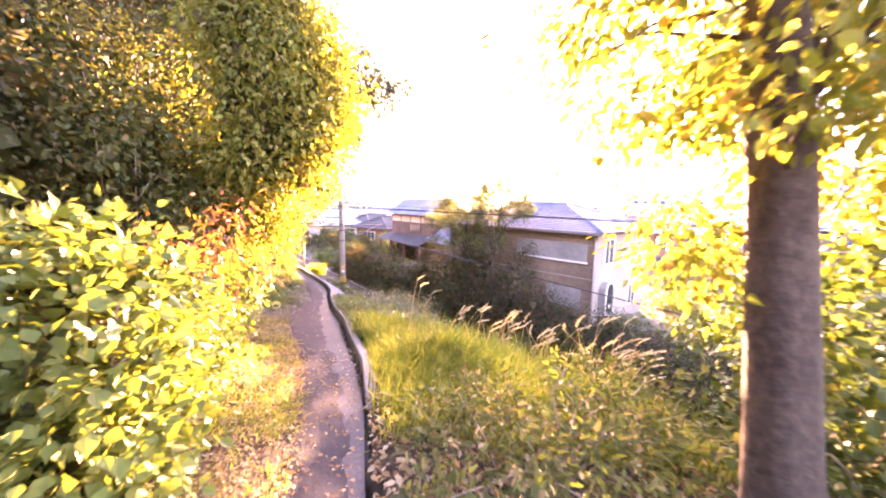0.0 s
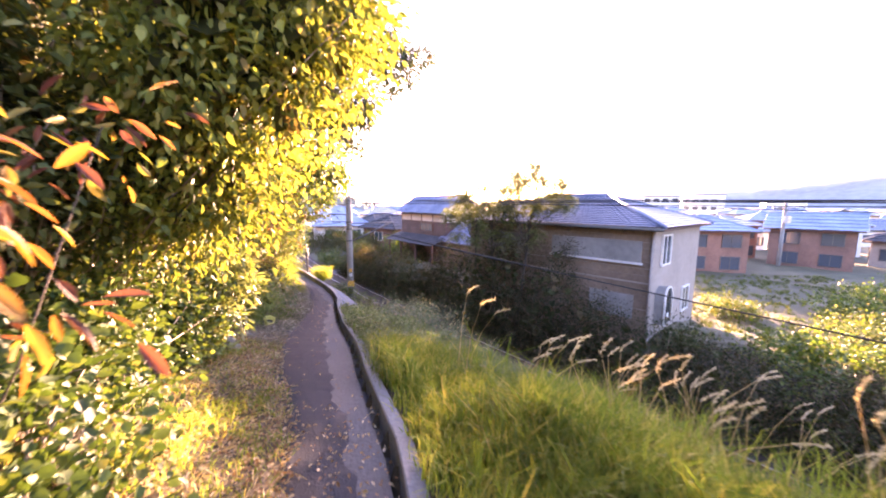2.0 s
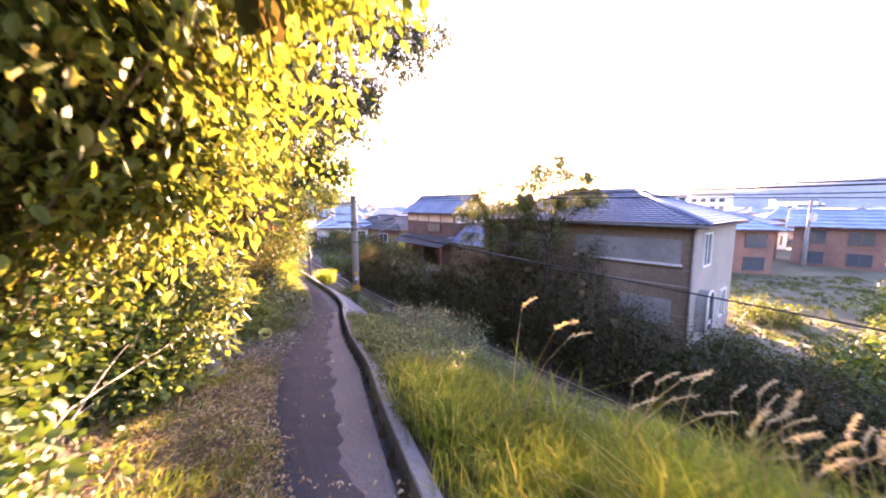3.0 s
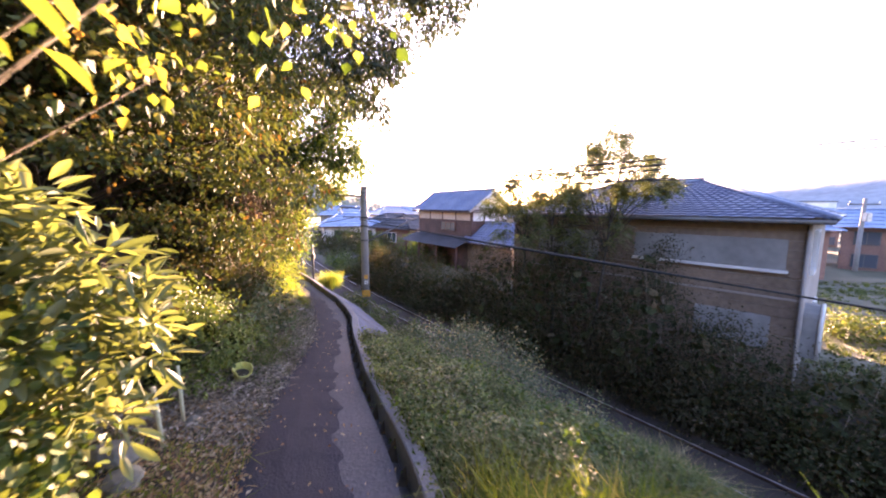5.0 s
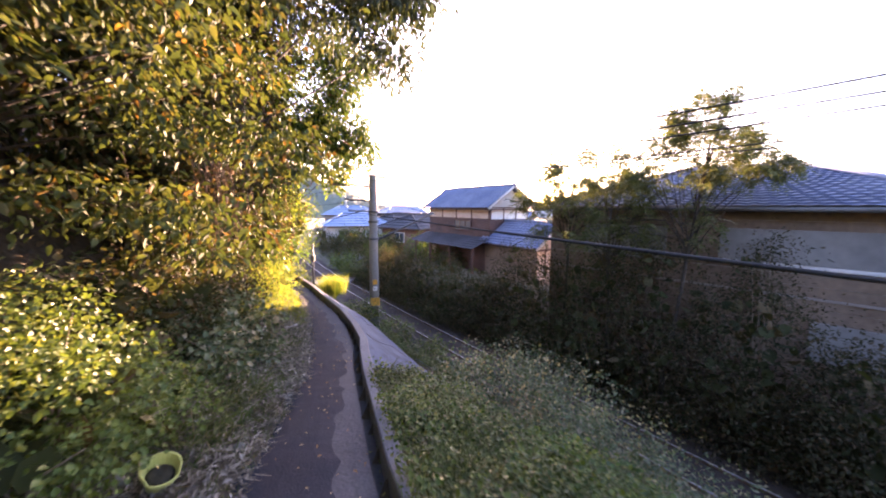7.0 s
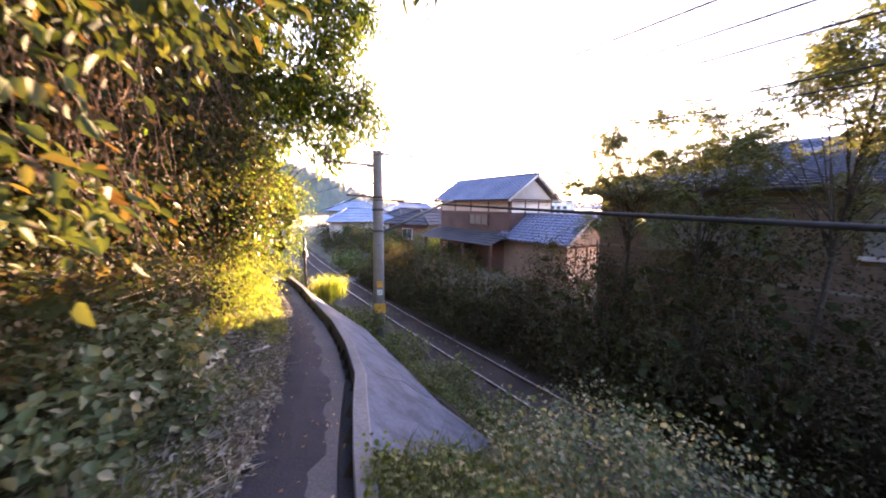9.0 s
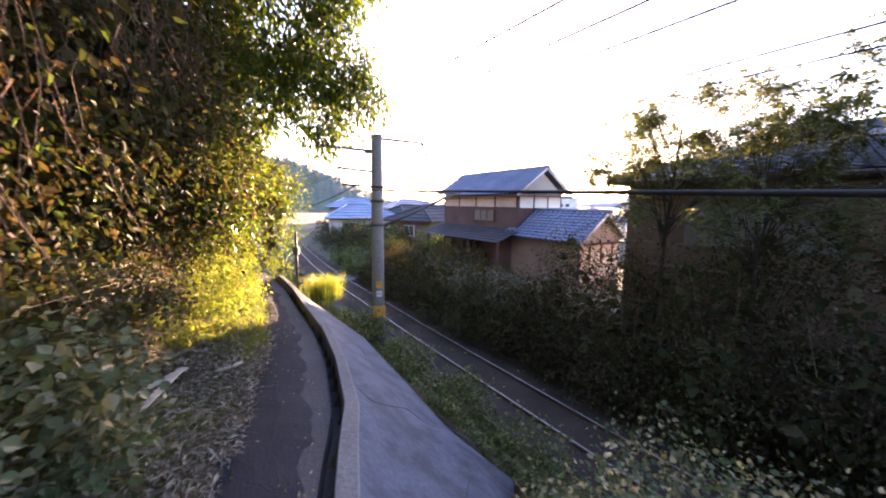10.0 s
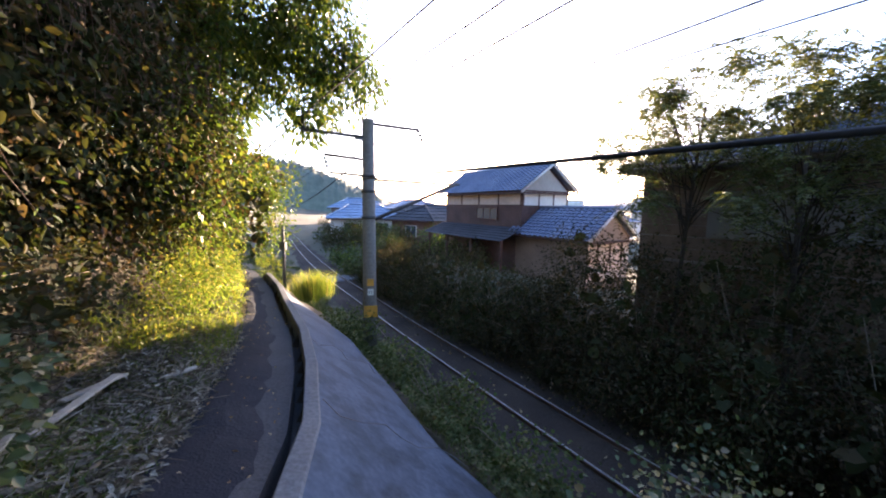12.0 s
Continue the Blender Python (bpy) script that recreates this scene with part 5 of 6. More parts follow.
def plume_grass(at, n, seed, tall=1.1):
    """A tuft of plume grass: leaf blades, bowed stalks and feathery heads."""
    rng = np.random.default_rng(seed)
    x, y = at
    z0 = float(ground_z(x, y))
    root = tagged(new("plume_grass"), "tuft of plume grass with pale feathery seed heads", "grass", "plume grasses on the bank")
    root.location = (x, y, z0)
    for _ in range(n):
        bx, by = rng.normal(size=2) * 0.16
        h = tall * rng.uniform(0.75, 1.2)
        d = np.array([rng.normal() * 0.25 + 0.12, rng.normal() * 0.2 - 0.05, 0])
        pts = [np.array([bx, by, 0.0]) + d * h * f * f + np.array([0, 0, h * f * (1 - 0.08 * f)]) for f in (0, 0.35, 0.7, 1.0)]
        rod("stalk", pts, [0.005, 0.0045, 0.004, 0.003], M["straw"], root, 4)
        tip = pts[-1]
        way = unit(d + np.array([0.25, 0.0, 0.5]))
        m = 80
        f = rng.uniform(0, 1, m) ** 0.8
        head = tip - way * 0.03 + (way * f[:, None] + np.array([0.30, 0.04, -0.22]) * (f ** 2)[:, None]) * 0.17
        spread = rng.normal(size=(m, 3)) * 0.45 + way + np.array([0.45, 0.0, -0.3]) * f[:, None]
        child("seed_head", leaves_mesh("seed_head", head, spread, rng.normal(size=(m, 3)), rng.uniform(0.012, 0.032, m), M["plume"], LANCE), root, "pale feathery seed head")
    m = 60
    pos = np.stack([rng.normal(size=m) * 0.15, rng.normal(size=m) * 0.15, np.zeros(m)], 1)
    lean = np.stack([rng.normal(size=m) * 0.35, rng.normal(size=m) * 0.35, np.zeros(m)], 1)
    child("blades", blades_mesh("blades", pos, rng.uniform(0.5, 0.95, m), lean, rng.uniform(0.004, 0.009, m), M["grass"], rng), root)


def scatter(rng, n, keep):
    """n places in the box of keep where it lets them stand."""
    (x0, x1, y0, y1), test = keep
    out = np.zeros((0, 2))
    while len(out) < n:
        p = np.stack([rng.uniform(x0, x1, n * 2), rng.uniform(y0, y1, n * 2)], 1)
        out = np.concatenate([out, p[test(p[:, 0], p[:, 1])]])
    return out[:n]


def grasses():
    rng = np.random.default_rng(70)

    def patch(name, label, n, keep, hgt, wide, bend, material, tufts=True, kind="stuff"):
        if tufts:
            c = scatter(rng, max(4, n // 22), keep)
            p = np.repeat(c, 22, 0) + rng.normal(size=(len(c) * 22, 2)) * 0.07
        else:
            p = scatter(rng, n, keep)
        m = len(p)
        pos = np.stack([p[:, 0], p[:, 1], ground_z(p[:, 0], p[:, 1]) - 0.02], 1)
        h = rng.uniform(hgt[0], hgt[1], m) * (0.75 + 0.35 * np.sin(p[:, 0] * 1.9 + 1) * np.sin(p[:, 1] * 1.6))
        lean = np.stack([rng.normal(size=m) * bend + 0.06, rng.normal(size=m) * bend, np.zeros(m)], 1)
        ob = new(name, blades_mesh(name, pos, h, lean, rng.uniform(wide[0], wide[1], m), material, rng))
        tagged(ob, label, "grass", kind=kind)

    def right(lo, hi):
        return lambda x, y: (x - kerb_x(y) > lo) & (x - kerb_x(y) < hi) & (track_side(x, y) < -1.3) & ((y < 12.2) | (x > np.interp(y, [12.2, 12.6, 13.4, 14.7], [-3.5, -3.2, -2.7, -2.4])))
    patch("tall_grass", "tall sunlit green and yellow grass on the bank", 26000, ((-2, 4.5, 2.6, 7.4), right(0.2, 3.3)), (0.32, 0.64), (0.004, 0.009), 0.32, M["grass"])
    patch("tall_grass", "tall sunlit green and yellow grass on the bank", 3500, ((-1.2, 1.6, 3.0, 5.0), right(0.35, 2.4)), (0.5, 0.85), (0.005, 0.011), 0.28, M["grass"])
    patch("short_grass", "short green weeds and grass on the slope above the track", 60000, ((-4, 8, 6.0, 13.4), right(0.15, 9.0)), (0.12, 0.36), (0.004, 0.009), 0.5, M["weed"])
    patch("short_grass", "short green weeds and grass on the slope above the track", 9000, ((-7, 1, 13.0, 20), lambda x, y: (track_side(x, y) > -2.6) & (track_side(x, y) < -1.25)), (0.1, 0.3), (0.004, 0.008), 0.5, M["weed"])
    patch("dry_grass", "dry straw-coloured grass by the track", 14000, ((-3, 10, 2.5, 14), lambda x, y: (track_side(x, y) > -2.9) & (track_side(x, y) < -1.1)), (0.25, 0.75), (0.003, 0.006), 0.6, M["straw"])
    patch("verge_grass", "thin yellow-green grass on the leaf-strewn verge", 10000, ((-4.6, 0, 0.5, 8.0), lambda x, y: (x < left_x(y) + 0.05) & (x > left_x(y) - 1.5)), (0.05, 0.19), (0.003, 0.006), 0.7, M["grass"])
    patch("verge_grass", "thin grass among dead leaves on the verge", 12000, ((-7.6, -3.6, 8.0, 16), lambda x, y: (x < left_x(y) + 0.05) & (x > left_x(y) - 1.5)), (0.04, 0.14), (0.003, 0.006), 0.7, M["weed"])
    patch("sunlit_grass", "sunlit yellow grass beside the far end of the path", 8000, ((-11, -6, 15.0, 21), lambda x, y: (x < left_x(y) + 0.05) & (x > left_x(y) - 1.6)), (0.12, 0.3), (0.004, 0.007), 0.5, M["grass"])
    patch("far_bank_grass", "dark rough grass on the bank across the track", 9000, ((-9, 9, 8, 28), lambda x, y: (track_side(x, y) > 1.3) & (track_side(x, y) < 3.2)), (0.15, 0.4), (0.004, 0.009), 0.5, M["weed"])
    house_free = lambda x, y: (np.abs((x - 6.05) * -0.671 + (y - 13.3) * 0.741 - 4.05) > 4.2) | (np.abs((x - 6.05) * 0.741 + (y - 13.3) * 0.671 - 2.7) > 2.85)
    patch("yard_grass", "rough green and straw-coloured grass of the open yard", 52000, ((3, 26, 2, 27), lambda x, y: (track_side(x, y) > 3.8) & house_free(x, y)), (0.14, 0.34), (0.006, 0.015), 0.5, M["weed"])
    patch("bend_weeds", "low green weeds beside the track past the bend", 16000, ((-16, -5.5, 20.5, 34), lambda x, y: (track_side(x, y) < -1.3) & (track_side(x, y) > -6)), (0.15, 0.45), (0.006, 0.012), 0.5, M["weed"])
    patch("field_grass", "rough green grass beside the track and gardens past the bend", 16000, ((-24, 1, 28, 56), lambda x, y: (np.abs(track_side(x, y)) > 1.6) & (np.abs(track_side(x, y)) < 9)), (0.2, 0.5), (0.012, 0.03), 0.5, M["weed"])
    patch("verge_weeds", "low green weeds among the dead leaves of the verge", 8000, ((-8.4, -4.6, 10.0, 16), lambda x, y: (x < left_x(y) - 0.2) & (x > left_x(y) - 1.7)), (0.06, 0.2), (0.006, 0.014), 0.9, M["weed"])
    def leaf_weeds(name, label, n, keep, tall, size, material, shape=LEAF):
        c = scatter(rng, max(4, n // 26), keep)
        p = np.repeat(c, 26, 0) + rng.normal(size=(len(c) * 26, 2)) * 0.08
        m = len(p)
        hump = 0.6 + 0.4 * np.sin(p[:, 0] * 2.7 + 2) * np.sin(p[:, 1] * 2.3)
        pos = np.stack([p[:, 0], p[:, 1], ground_z(p[:, 0], p[:, 1]) + rng.uniform(0.03, 1.0, m) * tall * hump], 1)
        way = np.stack([rng.normal(size=m), rng.normal(size=m), rng.normal(size=m) * 0.35 - 0.1], 1)
        up = np.array([0, 0, 1.0]) + rng.normal(size=(m, 3)) * 0.35
        tagged(new(name, leaves_mesh(name, pos, way, up, rng.uniform(size[0], size[1], m), material, shape)), label, "weeds", kind="stuff")
    leaf_weeds("leafy_weeds", "low broad-leaved green weeds covering the slope beside the kerb", 60000, ((-4, 3.5, 6.0, 13.4), right(0.1, 3.2)), 0.34, (0.016, 0.036), M["weed"])
    leaf_weeds("leafy_weeds", "taller green leafy weeds among the grass of the slope", 12000, ((-4, 2.5, 8.0, 13.2), right(0.1, 2.2)), 0.5, (0.025, 0.05), M["green_leaf"])
    leaf_weeds("leafy_weeds", "low green weeds along the foot of the concrete slope", 14000, ((-7, 1, 13.4, 20), lambda x, y: (track_side(x, y) > -2.5) & (track_side(x, y) < -1.2)), 0.34, (0.03, 0.06), M["weed"])
    # golden tuft behind the kerb
    p = np.array([(-7.15, 20.3)]) + rng.normal(size=(900, 2)) * np.array([0.2, 0.28])
    pos = np.stack([p[:, 0], p[:, 1], np.full(len(p), -2.95)], 1)
    lean = unit(np.concatenate([p - p.mean(0), np.zeros((len(p), 1))], 1)) * rng.uniform(0.1, 0.6, (len(p), 1))
    tagged(new("golden_grass", blades_mesh("golden_grass", pos, rng.uniform(0.6, 1.0, len(p)), lean * 0.5, np.full(len(p), 0.005), M["grass"], rng)), "clump of golden grass lit by the sun behind the kerb", "grass")

    # dead leaves
    def litter(name, label, n, keep, size, lift=0.012, z=None, material="litter", shape=BLADE):
        p = scatter(rng, n, keep)
        zz = z(p[:, 0], p[:, 1]) if z else ground_z(p[:, 0], p[:, 1])
        pos = np.stack([p[:, 0], p[:, 1], zz + rng.uniform(0.004, lift, n)], 1)
        way = np.stack([rng.normal(size=n), rng.normal(size=n), rng.normal(size=n) * 0.25], 1)
        up = np.array([0, 0, 1.0]) + rng.normal(size=(n, 3)) * 0.3
        tagged(new(name, leaves_mesh(name, pos, way, up, rng.uniform(size[0], size[1], n), M[material], shape)), label, "dead leaves", kind="stuff")
    verge = lambda x, y: (x < left_x(y) + 0.12) & (x > left_x(y) - 2.0)
    litter("dead_leaves", "brown and tan dead leaves covering the verge", 22000, ((-5.5, 0.3, 0.2, 9), verge), (0.02, 0.05), 0.04)
    litter("dead_leaves", "grey-brown dead leaves and chips on the verge", 17000, ((-9, -3.6, 8.0, 18), verge), (0.03, 0.085), 0.06, None, "chips", LANCE)
    litter("dry_stems", "dry broken grass stems strewn over the verge", 7000, ((-9, -3.6, 8.0, 18), verge), (0.06, 0.24), 0.06, None, "chips", NEEDLE)
    litter("dry_stems", "dry broken grass stems strewn over the verge", 1500, ((-5.5, 0.3, 0.2, 8), verge), (0.05, 0.18), 0.06, None, "straw", NEEDLE)
    on_path = lambda x, y: (x > left_x(y)) & (x < kerb_x(y) - 0.05)
    litter("path_leaves", "scattered dead leaves lying on the path", 330, ((-7, 0.3, 0.5, 18), on_path), (0.02, 0.05), 0.012, lambda x, y: path_z(y) + 0.018)
    litter("path_leaves", "dead leaves drifted along the upper path", 600, ((-3.2, 0.3, 0.5, 5.5), on_path), (0.02, 0.05), 0.012, lambda x, y: path_z(y) + 0.018)
    litter("bank_leaves", "dead leaves among the low plants at the path's edge", 5000, ((-1, 2.6, 0.3, 3.6), lambda x, y: x > kerb_x(y)), (0.03, 0.08), 0.05)
    litter("track_leaves", "a few pale leaves fallen between the rails", 160, ((-8, 6, 8, 27), lambda x, y: np.abs(track_side(x, y)) < 0.8), (0.04, 0.1), 0.02, lambda x, y: np.full(np.shape(x), RAIL_Z - 0.06))


def bank_plants():
    for i, (x, y, n, t) in enumerate(((1.5, 3.35, 11, 0.9), (1.9, 3.7, 11, 0.95), (0.75, 4.9, 8, 0.9), (0.35, 5.6, 7, 0.9), (-0.25, 6.2, 3, 1.15), (1.3, 4.6, 9, 0.8), (2.4, 4.4, 8, 0.9), (3.0, 5.4, 6, 0.9), (1.1, 5.6, 8, 0.8), (1.7, 5.2, 8, 0.85))):
        plume_grass((x, y), n, 80 + i, t)
    shrub("low_plants", "low yellow-green plants with drying leaves at the path's edge", [((0.9, 1.9, -0.25), (0.75, 0.5, 0.28)), ((0.35, 2.6, -0.35), (0.6, 0.5, 0.25)), ((1.4, 2.6, -0.2), (0.5, 0.5, 0.3)), ((0.2, 1.6, -0.35), (0.35, 0.4, 0.2))], M["weed"], 170, 26, (0.1, 0.1, 0.07), 0.075, seed=90, shape=LANCE, way_down=-0.6, base=(0.8, 2.2), category="weeds", extra=(M["litter"], 60, 0.06))
    shrub("bank_weeds", "straggly grey-green weeds below the concrete slope", [((-1.5, 13.4, -2.75), (0.7, 0.6, 0.6)), ((-2.35, 12.6, -2.3), (0.5, 0.5, 0.45)), ((-0.7, 13.0, -2.9), (0.8, 0.7, 0.65)), ((-1.5, 12.6, -2.5), (0.6, 0.5, 0.5))], M["cool_leaf"], 230, 26, (0.12, 0.12, 0.12), 0.045, seed=91, base=(-1.6, 13.2), category="weeds", stems=70, thick=0.005, extra=(M["straw"], 150, 0.045))
    shrub("bank_weeds", "green weeds along the foot of the concrete slope", [((-2.3, 15.6, -3.75), (0.6, 0.6, 0.3)), ((-3.3, 16.6, -3.6), (0.6, 0.7, 0.35)), ((-4.4, 17.7, -3.4), (0.6, 0.7, 0.35)), ((-5.6, 18.7, -3.1), (0.6, 0.6, 0.35))], M["weed"], 200, 26, (0.1, 0.1, 0.08), 0.055, seed=92, base=(-3.4, 16.8), category="weeds")
    near = [(-1.5, 11.2, 0.45), (-0.8, 11.0, 0.5), (-0.3, 11.7, 0.5), (-1.1, 12.0, 0.4), (0.3, 11.1, 0.45), (0.4, 12.0, 0.45)]
    shrub("bank_weeds", "tall straggly weeds with pale seed stalks on the slope", [((x, y, float(ground_z(x, y)) + r * 0.7), (r, r, r * 0.9)) for x, y, r in near], M["cool_leaf"], 330, 24, (0.12, 0.12, 0.12), 0.045, seed=93, base=(-0.6, 11.5), shape=BLADE, category="weeds", stems=40, thick=0.005, extra=(M["straw"], 70, 0.045))
    # bushes of the far bank
    tops = [(-13, 3.4, -2.3, 1.1), (-11, 3.2, -2.1, 1.1), (-9, 3.2, -1.9, 1.2), (-7, 2.9, -1.75, 1.2), (-5, 3.1, -2.3, 1.2), (-3.6, 3.2, -2.2, 1.1), (-2.2, 3.4, -1.3, 1.1), (-0.6, 3.0, -1.1, 1.15), (1.0, 2.9, -0.5, 1.2), (2.6, 2.9, -0.25, 1.2), (4.2, 2.9, -0.7, 1.1), (5.8, 2.9, -1.9, 1.1), (7.6, 2.9, -2.3, 1.2), (9.4, 3.0, -2.5, 1.2), (11.5, 3.2, -2.6, 1.2), (13.6, 3.0, -2.7, 1.2)]
    for i, (k, s, top, r) in enumerate(tops):
        p = at_track(s - 0.85, k, 0)
        g = float(ground_z(p.x, p.y))
        hz = (top - g) / 2
        shrub("bank_bush", "dark overgrown bush with dry twigs on the bank across the track", [((p.x, p.y, g + hz), (r, r, hz)), ((p.x - 0.6, p.y - 0.4, g + hz * 0.5), (r * 0.8, r * 0.8, hz * 0.7)), ((p.x + 0.5 * math.sin(i * 2.7), p.y + 0.5 * math.cos(i * 1.9), g + hz * 1.75), (r * 0.5, r * 0.45, hz * (0.35 + 0.25 * math.sin(i * 3.3))))], M["bramble"] if i % 4 else M["dark_leaf"], 270, 28, (0.18, 0.18, 0.16), 0.07, shape=BLADE, core=120, seed=100 + i, base=(p.x, p.y), group="bushes across the track", stems=22, category="bush", extra=(M["dark_leaf"], 30, 0.06))
    for i, k in enumerate(np.arange(-14, 15, 1.7)):
        p = at_track(1.75 + 0.2 * math.sin(i * 2.3), k, 0)
        g = float(ground_z(p.x, p.y))
        shrub("bank_bush", "low dark bramble at the foot of the bank across the track", [((p.x, p.y, g + 0.35), (0.8, 0.8, 0.45 + 0.15 * math.sin(i * 1.7)))], M["bramble"], 110, 26, (0.15, 0.15, 0.12), 0.06, shape=BLADE, core=40, seed=300 + i, base=(p.x, p.y), group="bushes across the track", stems=8, category="bush", extra=(M["litter"], 14, 0.05))
    feathery("feathery_tree", "slender young tree with feathery leaves across the track", [((0.35, 18.2, 0.75), (0.85, 0.75, 0.7)), ((1.15, 17.7, 0.95), (0.8, 0.7, 0.6)), ((0.4, 18.1, 1.55), (0.55, 0.55, 0.4)), ((1.9, 17.2, 1.0), (0.7, 0.7, 0.6)), ((-0.3, 18.7, 0.5), (0.6, 0.6, 0.5)), ((1.0, 17.4, 1.8), (0.7, 0.6, 0.35)), ((0.0, 17.8, 1.3), (0.5, 0.5, 0.4)), ((1.7, 17.0, 1.7), (0.5, 0.5, 0.35))], 120, (0.75, 18.3), 330)
    feathery("feathery_tree", "slender leaning tree with a flat feathery crown beside the house", [((2.0, 15.3, 1.7), (0.7, 0.7, 0.5)), ((2.9, 15.4, 2.0), (0.8, 0.6, 0.3)), ((3.8, 15.6, 1.9), (0.6, 0.5, 0.25)), ((2.5, 14.8, 2.4), (0.6, 0.5, 0.35)), ((1.7, 16.0, 1.0), (0.7, 0.6, 0.5)), ((2.6, 15.0, 1.1), (0.7, 0.6, 0.5)), ((3.3, 15.1, 1.5), (0.8, 0.6, 0.4)), ((1.9, 15.0, 2.1), (0.6, 0.5, 0.35)), ((3.4, 14.6, 1.1), (0.6, 0.5, 0.4))], 121, (2.0, 15.2), 400)
    feathery("feathery_tree", "young tree with airy feathery leaves against the brown house", [((0.95, 16.45, 0.95), (0.4, 0.4, 0.3)), ((1.5, 16.5, 1.1), (0.45, 0.4, 0.3)), ((2.0, 16.5, 1.2), (0.45, 0.4, 0.5)), ((2.0, 16.4, 0.3), (0.5, 0.4, 0.4)), ((1.35, 16.3, -0.1), (0.5, 0.4, 0.35)), ((0.5, 16.3, -0.4), (0.5, 0.4, 0.4)), ((0.3, 16.8, 0.5), (0.35, 0.35, 0.35)), ((1.9, 15.9, -0.3), (0.6, 0.5, 0.5)), ((0.9, 16.6, 0.2), (0.5, 0.4, 0.5)), ((-0.2, 17.6, -0.3), (0.5, 0.5, 0.5)), ((2.6, 15.2, 0.2), (0.5, 0.5, 0.6))], 122, (1.4, 16.5), 190)
    # open yard
    for i, (x, y, r, h) in enumerate(((10.5, 10.5, 1.1, 0.9), (12.5, 12.6, 1.3, 1.0), (9.6, 8.4, 1.2, 1.0), (14.5, 14.5, 1.2, 0.9), (16, 11.5, 1.5, 1.1), (12.2, 17.5, 1.0, 0.8), (17.5, 17.5, 1.3, 0.9), (20, 14, 1.6, 1.1), (11, 6.2, 1.3, 1.1), (14, 8.5, 1.4, 1.1), (22, 20, 1.6, 1.0), (8.2, 9.6, 1.1, 0.9), (9.0, 11.6, 1.0, 0.8), (12.0, 9.6, 1.2, 0.8), (8.6, 6.4, 1.2, 1.0), (13.4, 5.6, 1.4, 1.0), (16.4, 7.6, 1.4, 0.9), (18.6, 10.2, 1.4, 0.9), (24, 16.5, 1.5, 0.9), (26.5, 22, 1.6, 0.9))):
        g = float(ground_z(x, y))
        shrub("yard_bush", "low green bush in the open yard by the house", [((x, y, g + h * 0.5), (r, r, h * 0.6)), ((x + r * 0.6, y + 0.4, g + h * 0.35), (r * 0.7, r * 0.7, h * 0.45))], M["weed"] if i % 2 else M["green_leaf"], 70, 24, (0.2, 0.2, 0.15), 0.11, seed=130 + i, base=(x, y), group="bushes of the yard", stems=6)
    for i, (x, y, r, h, mk) in enumerate(((-10.2, 36, 1.3, 1.3, "dark_leaf"), (-8.4, 33.5, 1.0, 1.0, "weed"), (-11.5, 40, 1.4, 1.4, "dark_leaf"), (-7.3, 31.0, 0.9, 0.8, "weed"), (-6.0, 37.5, 1.3, 1.5, "green_leaf"), (-8.9, 43, 1.2, 1.8, "maple_yellow"), (-14, 44, 1.3, 1.2, "green_leaf"), (-4.5, 33.2, 1.0, 1.1, "green_leaf"), (-2.6, 31.2, 0.9, 1.0, "dark_leaf"), (-11.0, 33.5, 1.0, 0.9, "green_leaf"), (-13.2, 38.5, 1.2, 1.3, "dark_leaf"), (-15.6, 42.5, 1.3, 1.4, "dark_leaf"), (-12.4, 43.5, 1.2, 1.2, "green_leaf"), (-17.5, 48, 1.5, 1.5, "dark_leaf"), (-10.0, 40.0, 1.1, 1.1, "green_leaf"), (-9.4, 30.4, 0.7, 0.6, "weed"), (-8.0, 36.0, 1.0, 1.1, "dark_leaf"))):
        g = float(ground_z(x, y))
        shrub("garden_bush", "garden bush near the houses beyond the track", [((x, y, g + h * 0.6), (r, r, h * 0.7)), ((x + r * 0.5, y - 0.3, g + h * 0.4), (r * 0.7, r * 0.7, h * 0.5))], M[mk], 80, 24, (0.2, 0.2, 0.17), 0.11, seed=150 + i, base=(x, y), group="garden bushes", stems=6)


